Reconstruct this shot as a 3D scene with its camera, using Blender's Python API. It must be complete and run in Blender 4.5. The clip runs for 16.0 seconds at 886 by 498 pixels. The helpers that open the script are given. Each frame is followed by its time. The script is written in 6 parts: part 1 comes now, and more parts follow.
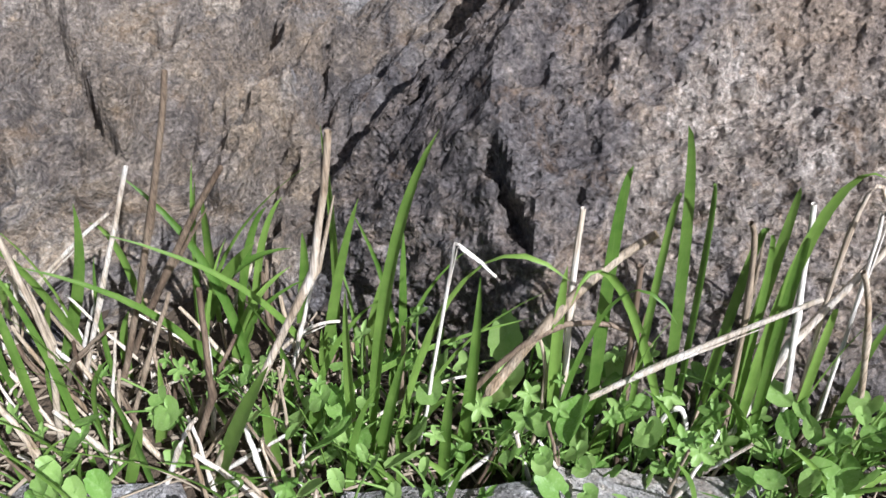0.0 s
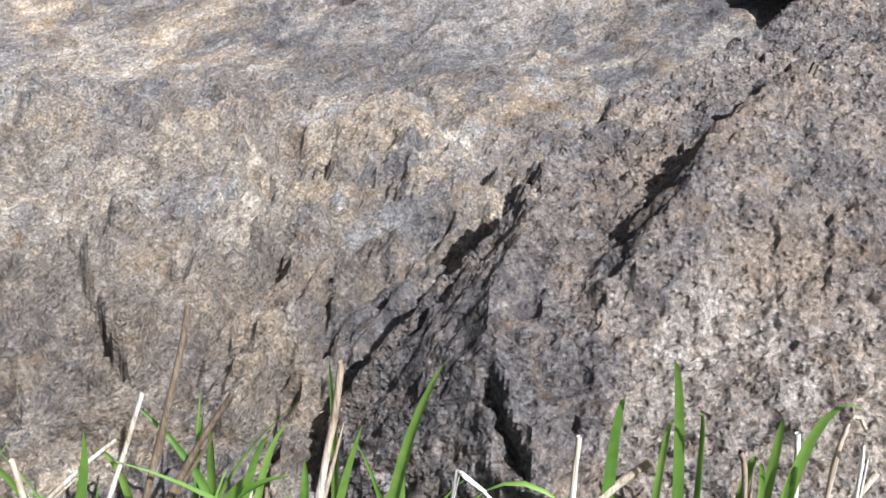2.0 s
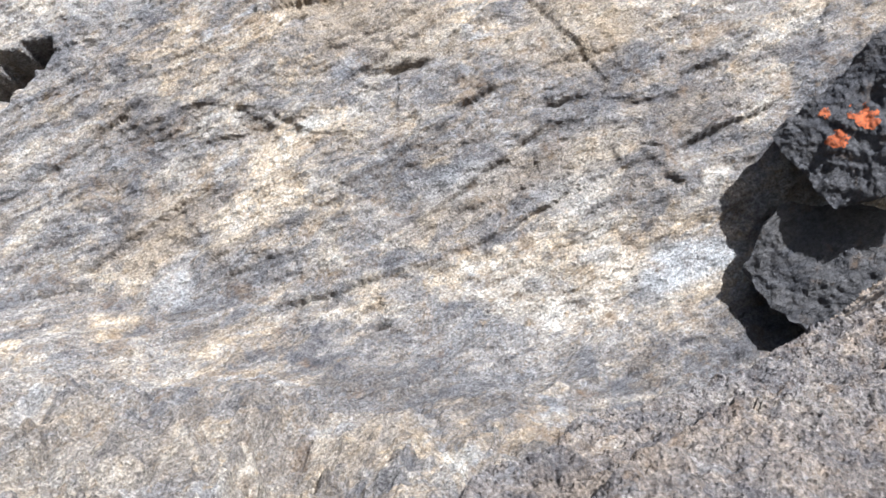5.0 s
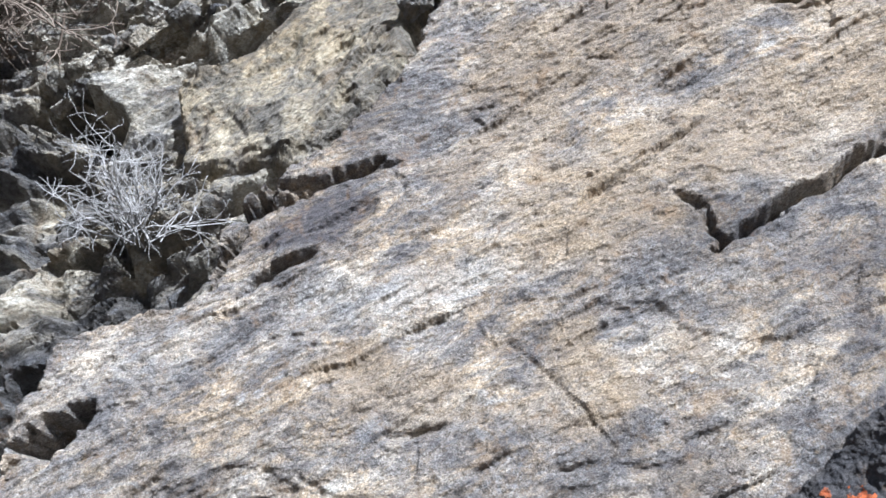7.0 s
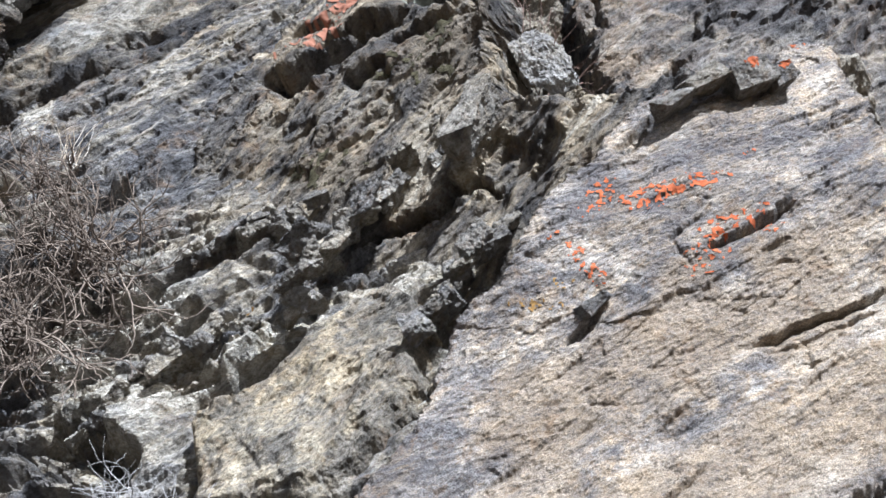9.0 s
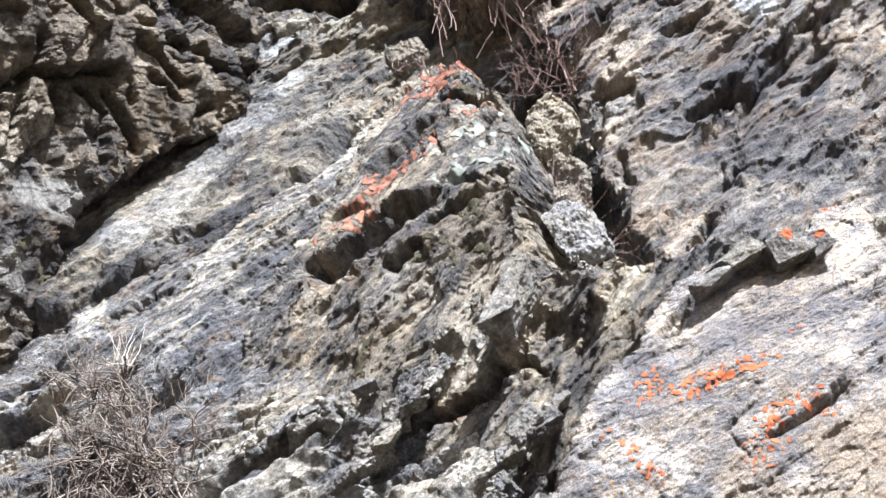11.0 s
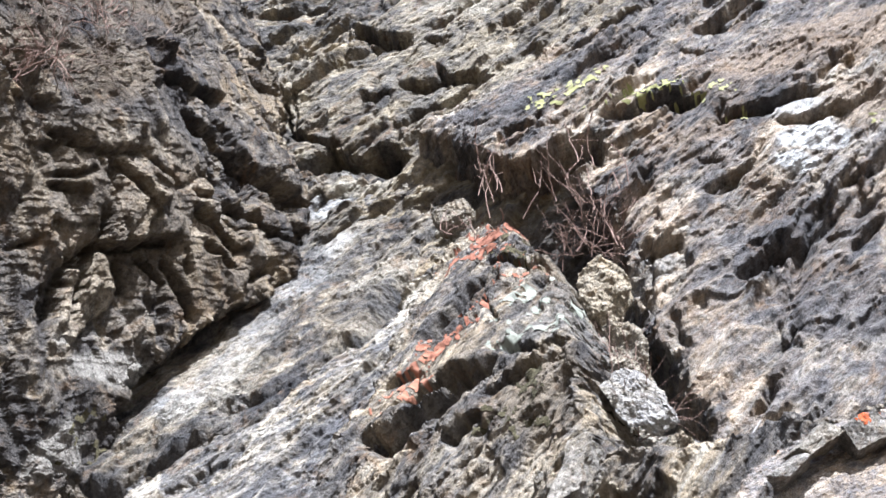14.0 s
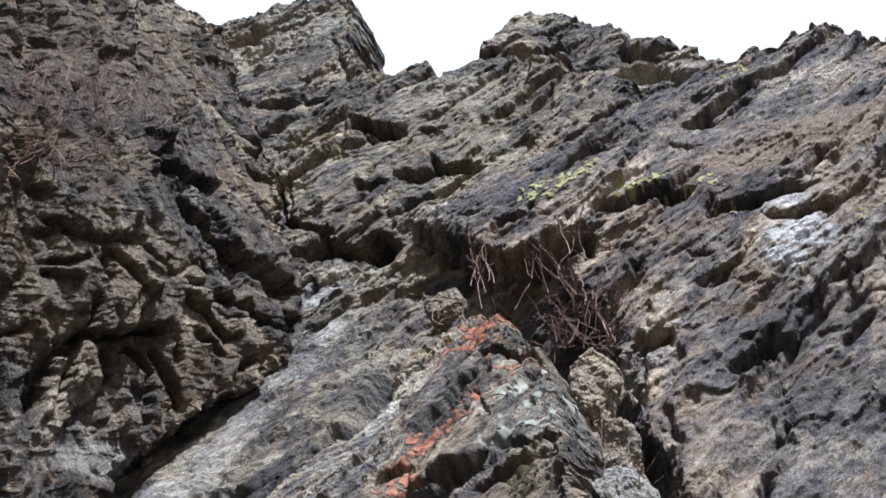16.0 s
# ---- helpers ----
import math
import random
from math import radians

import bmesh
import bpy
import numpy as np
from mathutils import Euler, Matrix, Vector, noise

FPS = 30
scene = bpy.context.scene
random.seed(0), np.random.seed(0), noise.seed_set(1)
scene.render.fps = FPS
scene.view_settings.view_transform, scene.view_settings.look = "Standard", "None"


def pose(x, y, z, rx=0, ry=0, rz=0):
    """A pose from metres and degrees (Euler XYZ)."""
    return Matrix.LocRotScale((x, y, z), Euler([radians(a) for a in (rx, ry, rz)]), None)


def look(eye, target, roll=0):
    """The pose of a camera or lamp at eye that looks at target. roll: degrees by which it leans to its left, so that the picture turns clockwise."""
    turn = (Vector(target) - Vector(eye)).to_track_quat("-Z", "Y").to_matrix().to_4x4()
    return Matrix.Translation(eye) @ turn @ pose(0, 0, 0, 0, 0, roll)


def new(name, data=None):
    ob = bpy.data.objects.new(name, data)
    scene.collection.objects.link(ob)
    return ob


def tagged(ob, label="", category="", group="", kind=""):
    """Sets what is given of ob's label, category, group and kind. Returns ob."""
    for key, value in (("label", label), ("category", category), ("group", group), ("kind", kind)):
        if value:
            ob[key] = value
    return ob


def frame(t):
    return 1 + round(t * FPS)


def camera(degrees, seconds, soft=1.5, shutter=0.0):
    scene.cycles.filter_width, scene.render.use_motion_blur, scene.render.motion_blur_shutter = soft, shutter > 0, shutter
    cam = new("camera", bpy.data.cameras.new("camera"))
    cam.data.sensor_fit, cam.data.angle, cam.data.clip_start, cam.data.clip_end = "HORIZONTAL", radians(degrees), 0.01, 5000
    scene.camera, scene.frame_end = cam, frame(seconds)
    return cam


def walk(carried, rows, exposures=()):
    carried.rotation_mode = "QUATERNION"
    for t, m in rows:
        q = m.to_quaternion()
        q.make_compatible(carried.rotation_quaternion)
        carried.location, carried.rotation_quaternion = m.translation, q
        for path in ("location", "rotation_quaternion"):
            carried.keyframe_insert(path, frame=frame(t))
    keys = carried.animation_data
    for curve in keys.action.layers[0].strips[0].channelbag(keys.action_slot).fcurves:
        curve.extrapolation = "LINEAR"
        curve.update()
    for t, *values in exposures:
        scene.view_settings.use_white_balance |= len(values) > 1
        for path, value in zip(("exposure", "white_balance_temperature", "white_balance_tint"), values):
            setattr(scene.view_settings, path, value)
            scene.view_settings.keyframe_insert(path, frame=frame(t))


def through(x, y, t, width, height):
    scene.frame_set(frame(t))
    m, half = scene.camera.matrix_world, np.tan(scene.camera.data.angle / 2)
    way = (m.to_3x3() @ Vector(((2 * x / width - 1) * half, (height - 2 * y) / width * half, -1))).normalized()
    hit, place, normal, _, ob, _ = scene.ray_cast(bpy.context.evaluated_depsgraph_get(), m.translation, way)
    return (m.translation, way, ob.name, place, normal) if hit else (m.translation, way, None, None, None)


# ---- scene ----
# ---------------------------------------------------------------- camera and its walk
cam = camera(53.65, 16.0, soft=1.5)
ROWS = [
    (0, 0.000, 0.000, 0.420, 52.00, -0.52, 0.41),
    (0.5, -0.001, -0.003, 0.421, 55.15, -0.65, -0.24),
    (1, -0.004, -0.009, 0.424, 58.36, -0.85, -0.29),
    (1.5, -0.006, -0.015, 0.430, 62.57, -1.34, -0.30),
    (2, -0.007, -0.023, 0.436, 66.74, -1.18, -0.06),
    (2.5, -0.010, -0.028, 0.438, 68.91, -1.69, -0.01),
    (3, -0.015, -0.044, 0.460, 69.97, -2.36, -1.04),
    (3.2, -0.016, -0.053, 0.469, 70.51, -2.12, -0.75),
    (5.3, 0.151, -0.038, 0.429, 91.47, -3.09, 8.21),
    (5.5, 0.152, -0.052, 0.450, 93.51, -3.14, 7.76),
    (6, 0.132, -0.096, 0.516, 97.79, -3.02, 7.79),
    (6.5, 0.140, -0.119, 0.557, 102.21, -4.10, 8.61),
    (7, 0.144, -0.159, 0.611, 104.86, -2.34, 8.94),
    (7.5, 0.139, -0.200, 0.650, 108.67, -2.21, 8.20),
    (8, 0.131, -0.262, 0.702, 112.36, -1.99, 7.58),
    (8.5, 0.109, -0.335, 0.750, 117.22, -1.56, 7.38),
    (9, 0.093, -0.393, 0.800, 120.89, 0.12, 8.69),
    (9.5, 0.087, -0.449, 0.848, 122.90, 0.58, 9.47),
    (10, 0.088, -0.502, 0.905, 125.29, 1.15, 11.02),
    (10.2, 0.090, -0.517, 0.924, 126.05, 1.27, 11.69),
    (12.3, 0.195, -0.586, 1.065, 133.54, 3.08, 15.21),
    (12.5, 0.193, -0.603, 1.078, 133.85, 2.80, 15.29),
    (13, 0.164, -0.652, 1.101, 135.43, 2.18, 15.93),
    (13.5, 0.125, -0.683, 1.122, 136.18, 2.05, 16.31),
    (14, 0.077, -0.715, 1.122, 138.01, 1.63, 16.40),
    (14.5, 0.046, -0.747, 1.136, 139.67, 1.74, 16.79),
    (15, 0.062, -0.773, 1.155, 141.96, 1.62, 16.26),
    (15.5, 0.088, -0.775, 1.165, 143.00, 1.80, 15.74),
    (16, 0.099, -0.755, 1.148, 143.41, 1.62, 15.71),
]
walk(cam, [(t, pose(x, y, z, rx, ry, rz)) for t, x, y, z, rx, ry, rz in ROWS],
     [(0.0, 1.04, 5850, 14), (0.5, 1.26, 5850, 12), (3.0, 1.34, 5850, 11), (5.5, 1.52, 5620, 9), (7.0, 1.45, 5520, 9), (8.0, 1.3, 5450, 8), (9.5, 1.75, 5600, 10), (10.0, 1.92, 5600, 10), (12.5, 2.3, 5750, 12), (14.0, 2.2, 5700, 12), (14.5, 1.96, 5680, 12), (15.5, 1.48, 5650, 12), (16.0, 1.28, 5650, 12)])

# ---------------------------------------------------------------- sky, sun
SUN_ELEVATION, SUN_AZIMUTH = 44.0, 146.0   # azimuth: degrees clockwise from the cliff's direction (+y)
world = bpy.data.worlds.new("sky")
scene.world = world
world.use_nodes = True
wn = world.node_tree
wn.nodes.clear()
sky = wn.nodes.new("ShaderNodeTexSky")
sky.sky_type, sky.sun_disc = "NISHITA", False
sky.sun_elevation, sky.sun_rotation = radians(SUN_ELEVATION), radians(SUN_AZIMUTH)
sky.dust_density, sky.air_density, sky.ozone_density = 3.0, 1.0, 1.0
wbg = wn.nodes.new("ShaderNodeBackground")
wbg.inputs["Strength"].default_value = 0.05
wout = wn.nodes.new("ShaderNodeOutputWorld")
wn.links.new(sky.outputs[0], wbg.inputs[0])
wn.links.new(wbg.outputs[0], wout.inputs[0])
sun = new("sun", bpy.data.lights.new("sun", "SUN"))
sun.data.energy, sun.data.angle, sun.data.color = 5.0, radians(0.5), (1.0, 0.985, 0.965)
sa, se = radians(SUN_AZIMUTH), radians(SUN_ELEVATION)
SUN_WAY = Vector((math.sin(sa) * math.cos(se), math.cos(sa) * math.cos(se), math.sin(se)))
sun.matrix_world = look(SUN_WAY * 30, (0, 0, 0))


# ---------------------------------------------------------------- materials
class Mat:
    """A small node builder round a Principled surface."""

    def __init__(self, name):
        self.m = bpy.data.materials.new(name)
        self.m.use_nodes = True
        self.t = self.m.node_tree
        self.b = self.t.nodes["Principled BSDF"]
        self.b.inputs["Specular IOR Level"].default_value = 0.25

    def n(self, kind, **k):
        node = self.t.nodes.new(kind)
        for a, v in k.items():
            if a in node.inputs:
                node.inputs[a].default_value = v
        return node

    def l(self, a, b):
        self.t.links.new(a, b)

    def coords(self, scale=(1, 1, 1), turn=(0, 0, 0), what="Object"):
        tc, mp, sc = self.n("ShaderNodeTexCoord"), self.n("ShaderNodeMapping"), self.n("ShaderNodeMapping")
        self.l(tc.outputs[what], mp.inputs[0])
        mp.inputs["Rotation"].default_value = [radians(a) for a in turn]
        self.l(mp.outputs[0], sc.inputs[0])
        sc.inputs["Scale"].default_value = scale
        return sc.outputs[0]

    def noise(self, at, scale, detail=4.0, rough=0.6, warp=0.0):
        x = self.n("ShaderNodeTexNoise", Scale=scale, Detail=detail, Roughness=rough, Distortion=warp)
        self.l(at, x.inputs["Vector"])
        return x.outputs["Fac"]

    def cells(self, at, scale, feature="F1", out="Distance", rand=1.0):
        x = self.n("ShaderNodeTexVoronoi", Scale=scale, Randomness=rand)
        x.feature = feature
        self.l(at, x.inputs["Vector"])
        return x.outputs[out]

    def ramp(self, fac, *stops):
        r = self.n("ShaderNodeValToRGB")
        e = r.color_ramp.elements
        while len(e) < len(stops):
            e.new(0.5)
        for s, (p, c) in zip(e, stops):
            s.position = p
            s.color = (*c, 1) if isinstance(c, tuple) else (c, c, c, 1)
        self.l(fac, r.inputs[0])
        return r.outputs[0]

    def mix(self, fac, a, b, how="MIX"):
        x = self.n("ShaderNodeMix")
        x.data_type, x.blend_type = "RGBA", how
        for s, v in ((x.inputs[0], fac), (x.inputs[6], a), (x.inputs[7], b)):
            if isinstance(v, (int, float)):
                s.default_value = v
            elif isinstance(v, tuple):
                s.default_value = (*v, 1)
            else:
                self.l(v, s)
        return x.outputs[2]

    def math(self, op, a, b=0.0):
        x = self.n("ShaderNodeMath")
        x.operation = op
        for s, v in ((x.inputs[0], a), (x.inputs[1], b)):
            if isinstance(v, (int, float)):
                s.default_value = v
            else:
                self.l(v, s)
        return x.outputs[0]

    def bump(self, height, strength, distance, before=None):
        x = self.n("ShaderNodeBump", Strength=strength, Distance=distance)
        self.l(height, x.inputs["Height"])
        if before:
            self.l(before, x.inputs["Normal"])
        return x.outputs[0]

    def done(self, color, rough=0.85, normal=None):
        for s, v in ((self.b.inputs["Base Color"], color), (self.b.inputs["Roughness"], rough)):
            if isinstance(v, (int, float)):
                s.default_value = v
            elif isinstance(v, tuple):
                s.default_value = (*v, 1)
            else:
                self.l(v, s)
        if normal:
            self.l(normal, self.b.inputs["Normal"])
        return self.m


def rock_material(name, tones, dip, size, stretch=3.0, spots=0.0, grain=1.0, gloss=0.8, dark=0.5, speck=1.0, vary=0.9, white=None, pit=(30.0, 0.008), grit=70.0, gritty=0.2):
    """Layered rock: tones = (dark, main, warm, pale); dip: the bedding's rise to the right in degrees, or a turn; size:
    metres of a patch.
    The mesh's own "pale", "warm" and "dark" give where patches of another tone lie; some "dark" ones paint shade into
    the colour."""
    m = Mat(name)
    bed = m.coords((1.0, 1.0, stretch), dip if isinstance(dip, tuple) else (0, dip, 0))
    flat = m.coords()
    big = m.noise(flat, 0.35 / size, 5, 0.62, 0.4)
    layer = m.noise(bed, 0.9 / size, 10, 0.74, 0.6)
    small = m.noise(bed, 4.0 / size, 9, 0.76, 0.1)
    fine = m.noise(flat, 14.0 / size, 7, 0.74, 0.2)
    color = m.ramp(layer, (0.36, tones[0]), (0.45, tones[1]), (0.54, tones[2]), (0.63, tones[3]))
    other = m.ramp(small, (0.34, tones[0]), (0.44, tones[1]), (0.52, tones[3]), (0.58, tones[1]), (0.66, tones[2]))
    color = m.mix(m.ramp(big, (0.42, 0.25), (0.58, 0.75)), color, other)
    block = m.n("ShaderNodeAttribute")
    block.attribute_name = "tone"
    color = m.mix(vary, color, m.ramp(block.outputs["Fac"], (0.10, (0.34, 0.345, 0.39)), (0.32, (0.66, 0.65, 0.67)), (0.52, (1.02, 0.98, 0.93)), (0.72, (1.38, 1.28, 1.10)), (0.92, (2.0, 1.92, 1.74))), "MULTIPLY")
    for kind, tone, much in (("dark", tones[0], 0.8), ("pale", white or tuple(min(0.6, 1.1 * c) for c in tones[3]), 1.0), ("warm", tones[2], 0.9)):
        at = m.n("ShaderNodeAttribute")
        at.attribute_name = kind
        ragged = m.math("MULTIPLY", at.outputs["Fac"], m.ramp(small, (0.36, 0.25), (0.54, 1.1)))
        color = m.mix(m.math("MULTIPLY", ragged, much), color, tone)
    color = m.mix(0.85 * speck, color, m.ramp(fine, (0.30, 0.40), (0.42, 0.78), (0.52, 1.05), (0.62, 1.3), (0.72, 1.65)), "MULTIPLY")
    sand = m.noise(flat, grit, 5, 0.7)
    color = m.mix(gritty, color, m.ramp(sand, (0.36, 0.40), (0.46, 0.85), (0.54, 1.15), (0.64, 1.75)), "MULTIPLY")
    stain = m.noise(bed, 2.2 / size, 9, 0.78, 0.9)
    color = m.mix(m.ramp(stain, (0.56, 0.0), (0.68, dark)), color, tuple(0.45 * c for c in tones[0]))
    rust = m.noise(flat, 1.4 / size, 8, 0.76, 0.6)
    color = m.mix(m.ramp(rust, (0.545, 0.0), (0.68, 0.6)), color, (0.18, 0.11, 0.055))
    crumbs = m.cells(flat, 26.0 / size)
    if spots:
        gate = m.noise(flat, 1.3 / size, 6, 0.75)
        near = m.math("MULTIPLY", m.ramp(crumbs, (0.0, 1.0), (0.30, 0.0)), m.ramp(gate, (0.46, 0.0), (0.58, spots)))
        color = m.mix(near, color, (0.31, 0.315, 0.285))
    chips = m.cells(bed, 5.0 / size)
    flakes = m.cells(bed, 17.0 / size)
    pits = m.ramp(m.cells(flat, pit[0] / size), (0.0, 0.0), (0.45, 1.0))
    nrm = m.bump(chips, 0.9, 0.10 * size * grain)
    nrm = m.bump(small, 1.0, 0.06 * size * grain, nrm)
    nrm = m.bump(flakes, 0.8, 0.022 * size * grain, nrm)
    nrm = m.bump(fine, 1.0, 0.026 * size * grain, nrm)
    nrm = m.bump(sand, 1.0, 1.1 / grit * grain, nrm)
    nrm = m.bump(pits, 0.7, pit[1] * size * grain, nrm)
    return m.done(color, m.ramp(fine, (0.3, gloss), (0.7, min(1.0, gloss + 0.15))), nrm)


def plain_material(name, a, b, scale, rough=0.7, bump=0.3, depth=0.002, stretch=(1, 1, 1), gloss=0.25):
    """Two tones of one stuff with grain."""
    m = Mat(name)
    at = m.coords(stretch)
    f = m.noise(at, scale, 5, 0.65)
    rnd = m.n("ShaderNodeObjectInfo").outputs["Random"]
    mixed = m.math("ADD", m.math("MULTIPLY", f, 0.75), m.math("MULTIPLY", rnd, 0.3))
    m.b.inputs["Specular IOR Level"].default_value = gloss
    return m.done(m.ramp(mixed, (0.3, a), (0.8, b)), rough, m.bump(m.noise(at, scale * 4, 4), bump, depth))


TAN = rock_material("tan_rock", ((0.072, 0.066, 0.069), (0.182, 0.165, 0.151), (0.255, 0.195, 0.130), (0.297, 0.289, 0.278)), 28, 0.105, stretch=1.8, vary=0.7, pit=(20.0, 0.018), grit=260, gritty=0.7)
BROWN = rock_material("brown_rock", ((0.066, 0.058, 0.058), (0.16, 0.14, 0.128), (0.226, 0.176, 0.132), (0.259, 0.242, 0.228)), 20, 0.08, stretch=1.2, grain=1.0, vary=0.6, pit=(14.0, 0.09), grit=300, gritty=0.75)
GREY = rock_material("grey_slate", ((0.036, 0.037, 0.044), (0.135, 0.13, 0.121), (0.19, 0.165, 0.125), (0.33, 0.327, 0.318)), 35, 0.35, stretch=2.2, spots=0.4, grit=110)
# dark rock of the flake; on the block under it also stands for shade
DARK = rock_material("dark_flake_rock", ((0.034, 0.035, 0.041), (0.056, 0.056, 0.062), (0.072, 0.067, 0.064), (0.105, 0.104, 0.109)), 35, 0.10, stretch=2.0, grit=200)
CLIFF = rock_material("cliff_slate", ((0.025, 0.025, 0.031), (0.088, 0.08, 0.072), (0.171, 0.143, 0.096), (0.242, 0.231, 0.198)), 20, 0.5, stretch=2.4, spots=0.4, white=(0.341, 0.314, 0.253), speck=0.6, grit=50)
CREST = rock_material("brown_slate", ((0.025, 0.025, 0.03), (0.129, 0.117, 0.1), (0.193, 0.157, 0.11), (0.264, 0.253, 0.231)), 48, 0.35, stretch=2.2, spots=0.3, speck=0.6, grit=70)
FINS = rock_material("finned_slate", ((0.021, 0.02, 0.025), (0.08, 0.069, 0.057), (0.15, 0.117, 0.077), (0.206, 0.192, 0.168)), (52, 0, 0), 0.5, stretch=2.6, speck=0.6, grit=60)
BEDS = rock_material("bedded_slate", ((0.025, 0.025, 0.031), (0.105, 0.098, 0.091), (0.209, 0.16, 0.116), (0.275, 0.264, 0.248)), 42, 0.45, stretch=2.2, spots=0.4, white=(0.429, 0.429, 0.418), speck=0.6, grit=60)
CHUTE = rock_material("chute_slate", ((0.03, 0.03, 0.035), (0.085, 0.08, 0.073), (0.14, 0.118, 0.09), (0.21, 0.205, 0.19)), 45, 0.4, stretch=2.4, spots=0.4, white=(0.36, 0.36, 0.35), speck=0.6, grit=60)
PALE = rock_material("pale_rock", ((0.132, 0.129, 0.121), (0.275, 0.267, 0.253), (0.319, 0.281, 0.215), (0.418, 0.418, 0.407)), 45, 0.35, dark=0.6, vary=0.8, stretch=2.2, grit=70)
CREAM = rock_material("cream_rock", ((0.08, 0.072, 0.06), (0.20, 0.18, 0.143), (0.255, 0.205, 0.138), (0.32, 0.298, 0.255)), 50, 0.25, dark=0.45, vary=0.7, grit=120)
SOIL = plain_material("soil", (0.028, 0.02, 0.014), (0.088, 0.066, 0.044), 30, 0.95, 0.9, 0.01)


def leaf_material(name, a, b, vein=(0.16, 0.23, 0.065), scale=60.0, through=0.45):
    """A leaf: two greens along its length, fine veins, a soft sheen and light that comes through."""
    m = Mat(name)
    at = m.coords((1, 1, 1))
    rnd = m.n("ShaderNodeObjectInfo").outputs["Random"]
    f = m.math("ADD", m.math("MULTIPLY", m.noise(at, scale, 4, 0.6), 0.6), m.math("MULTIPLY", rnd, 0.45))
    col = m.ramp(f, (0.25, a), (0.75, b))
    fine = m.noise(m.coords((1, 1, 0.06)), 900.0, 2, 0.5)
    col = m.mix(m.ramp(fine, (0.5, 0.0), (0.7, 0.35)), col, vein)
    m.b.inputs["Specular IOR Level"].default_value = 0.4
    out = m.done(col, 0.45, m.bump(fine, 0.3, 0.0005))
    tr = m.n("ShaderNodeBsdfTranslucent")
    m.l(col, tr.inputs["Color"])
    mixer = m.n("ShaderNodeMixShader", Fac=through)
    end = m.t.nodes["Material Output"]
    m.l(m.b.outputs[0], mixer.inputs[1])
    m.l(tr.outputs[0], mixer.inputs[2])
    m.l(mixer.outputs[0], end.inputs["Surface"])
    return out


BLADE = leaf_material("grass_leaf", (0.07, 0.155, 0.022), (0.21, 0.34, 0.07))
WEED = leaf_material("weed_leaf", (0.15, 0.30, 0.055), (0.30, 0.45, 0.135), (0.35, 0.47, 0.21), 90.0)
def straw_material(name, a, b, c):
    """Dry stems: long fibres of two tones, worn patches and a dull sheen."""
    m = Mat(name)
    fibre = m.noise(m.coords((1, 1, 0.03)), 900.0, 3, 0.6)
    patch = m.noise(m.coords((1, 1, 0.4)), 70.0, 4, 0.65)
    rnd = m.n("ShaderNodeObjectInfo").outputs["Random"]
    mixed = m.math("ADD", m.math("MULTIPLY", patch, 0.8), m.math("MULTIPLY", rnd, 0.35))
    col = m.ramp(mixed, (0.35, a), (0.55, b), (0.72, c))
    col = m.mix(0.75, col, m.ramp(fibre, (0.35, 0.35), (0.5, 0.9), (0.62, 1.15)), "MULTIPLY")
    m.b.inputs["Specular IOR Level"].default_value = 0.3
    return m.done(col, 0.65, m.bump(fibre, 0.6, 0.0006))


STRAW = straw_material("straw", (0.24, 0.175, 0.11), (0.45, 0.38, 0.29), (0.62, 0.585, 0.52))
DRY = plain_material("dry_litter", (0.121, 0.091, 0.061), (0.308, 0.259, 0.193), 60, 0.8, 0.4, 0.0006)
BROWN_STEM = straw_material("brown_stem", (0.077, 0.05, 0.033), (0.165, 0.121, 0.083), (0.264, 0.209, 0.149))
TWIG = plain_material("dry_twig", (0.083, 0.063, 0.05), (0.198, 0.16, 0.127), 20, 0.8)
WHITE_TWIG = plain_material("bleached_twig", (0.231, 0.22, 0.215), (0.363, 0.352, 0.341), 20, 0.8)
RED_TWIG = plain_material("red_twig", (0.132, 0.083, 0.066), (0.253, 0.171, 0.138), 20, 0.8)
ORANGE = plain_material("orange_lichen", (0.286, 0.066, 0.022), (0.385, 0.121, 0.05), 120, 0.95, 0.9, 0.003)
RUST = plain_material("rusty_lichen", (0.154, 0.061, 0.039), (0.259, 0.121, 0.077), 40, 0.95, 0.9, 0.004)
OCHRE = plain_material("ochre_lichen", (0.165, 0.094, 0.028), (0.253, 0.154, 0.055), 80, 0.95, 0.9, 0.003)
YELLOW = plain_material("yellow_lichen", (0.165, 0.165, 0.066), (0.275, 0.27, 0.132), 30, 0.95, 0.9, 0.004)
GREENISH = plain_material("grey_green_lichen", (0.165, 0.176, 0.143), (0.286, 0.292, 0.253), 50, 0.95, 0.9, 0.004)
MOSS = plain_material("moss", (0.033, 0.03, 0.017), (0.083, 0.072, 0.039), 60, 0.98, 1.0, 0.01)
QUARTZ = rock_material("white_quartz", ((0.187, 0.176, 0.154), (0.341, 0.33, 0.303), (0.363, 0.319, 0.231), (0.451, 0.451, 0.44)), -30, 0.3, dark=0.25)
STONE = rock_material("pale_stone", ((0.11, 0.116, 0.127), (0.242, 0.248, 0.259), (0.253, 0.237, 0.22), (0.418, 0.424, 0.435)), -10, 0.05, stretch=1.0, pit=(12.0, 0.05), grit=300, gritty=0.6)


# ---------------------------------------------------------------- noise for rock relief
LATTICE = np.random.RandomState(7)
PERM = LATTICE.permutation(256)
PERM = np.concatenate([PERM, PERM, PERM])
GRAD = LATTICE.normal(size=(256, 3))
GRAD /= np.linalg.norm(GRAD, axis=1, keepdims=True)
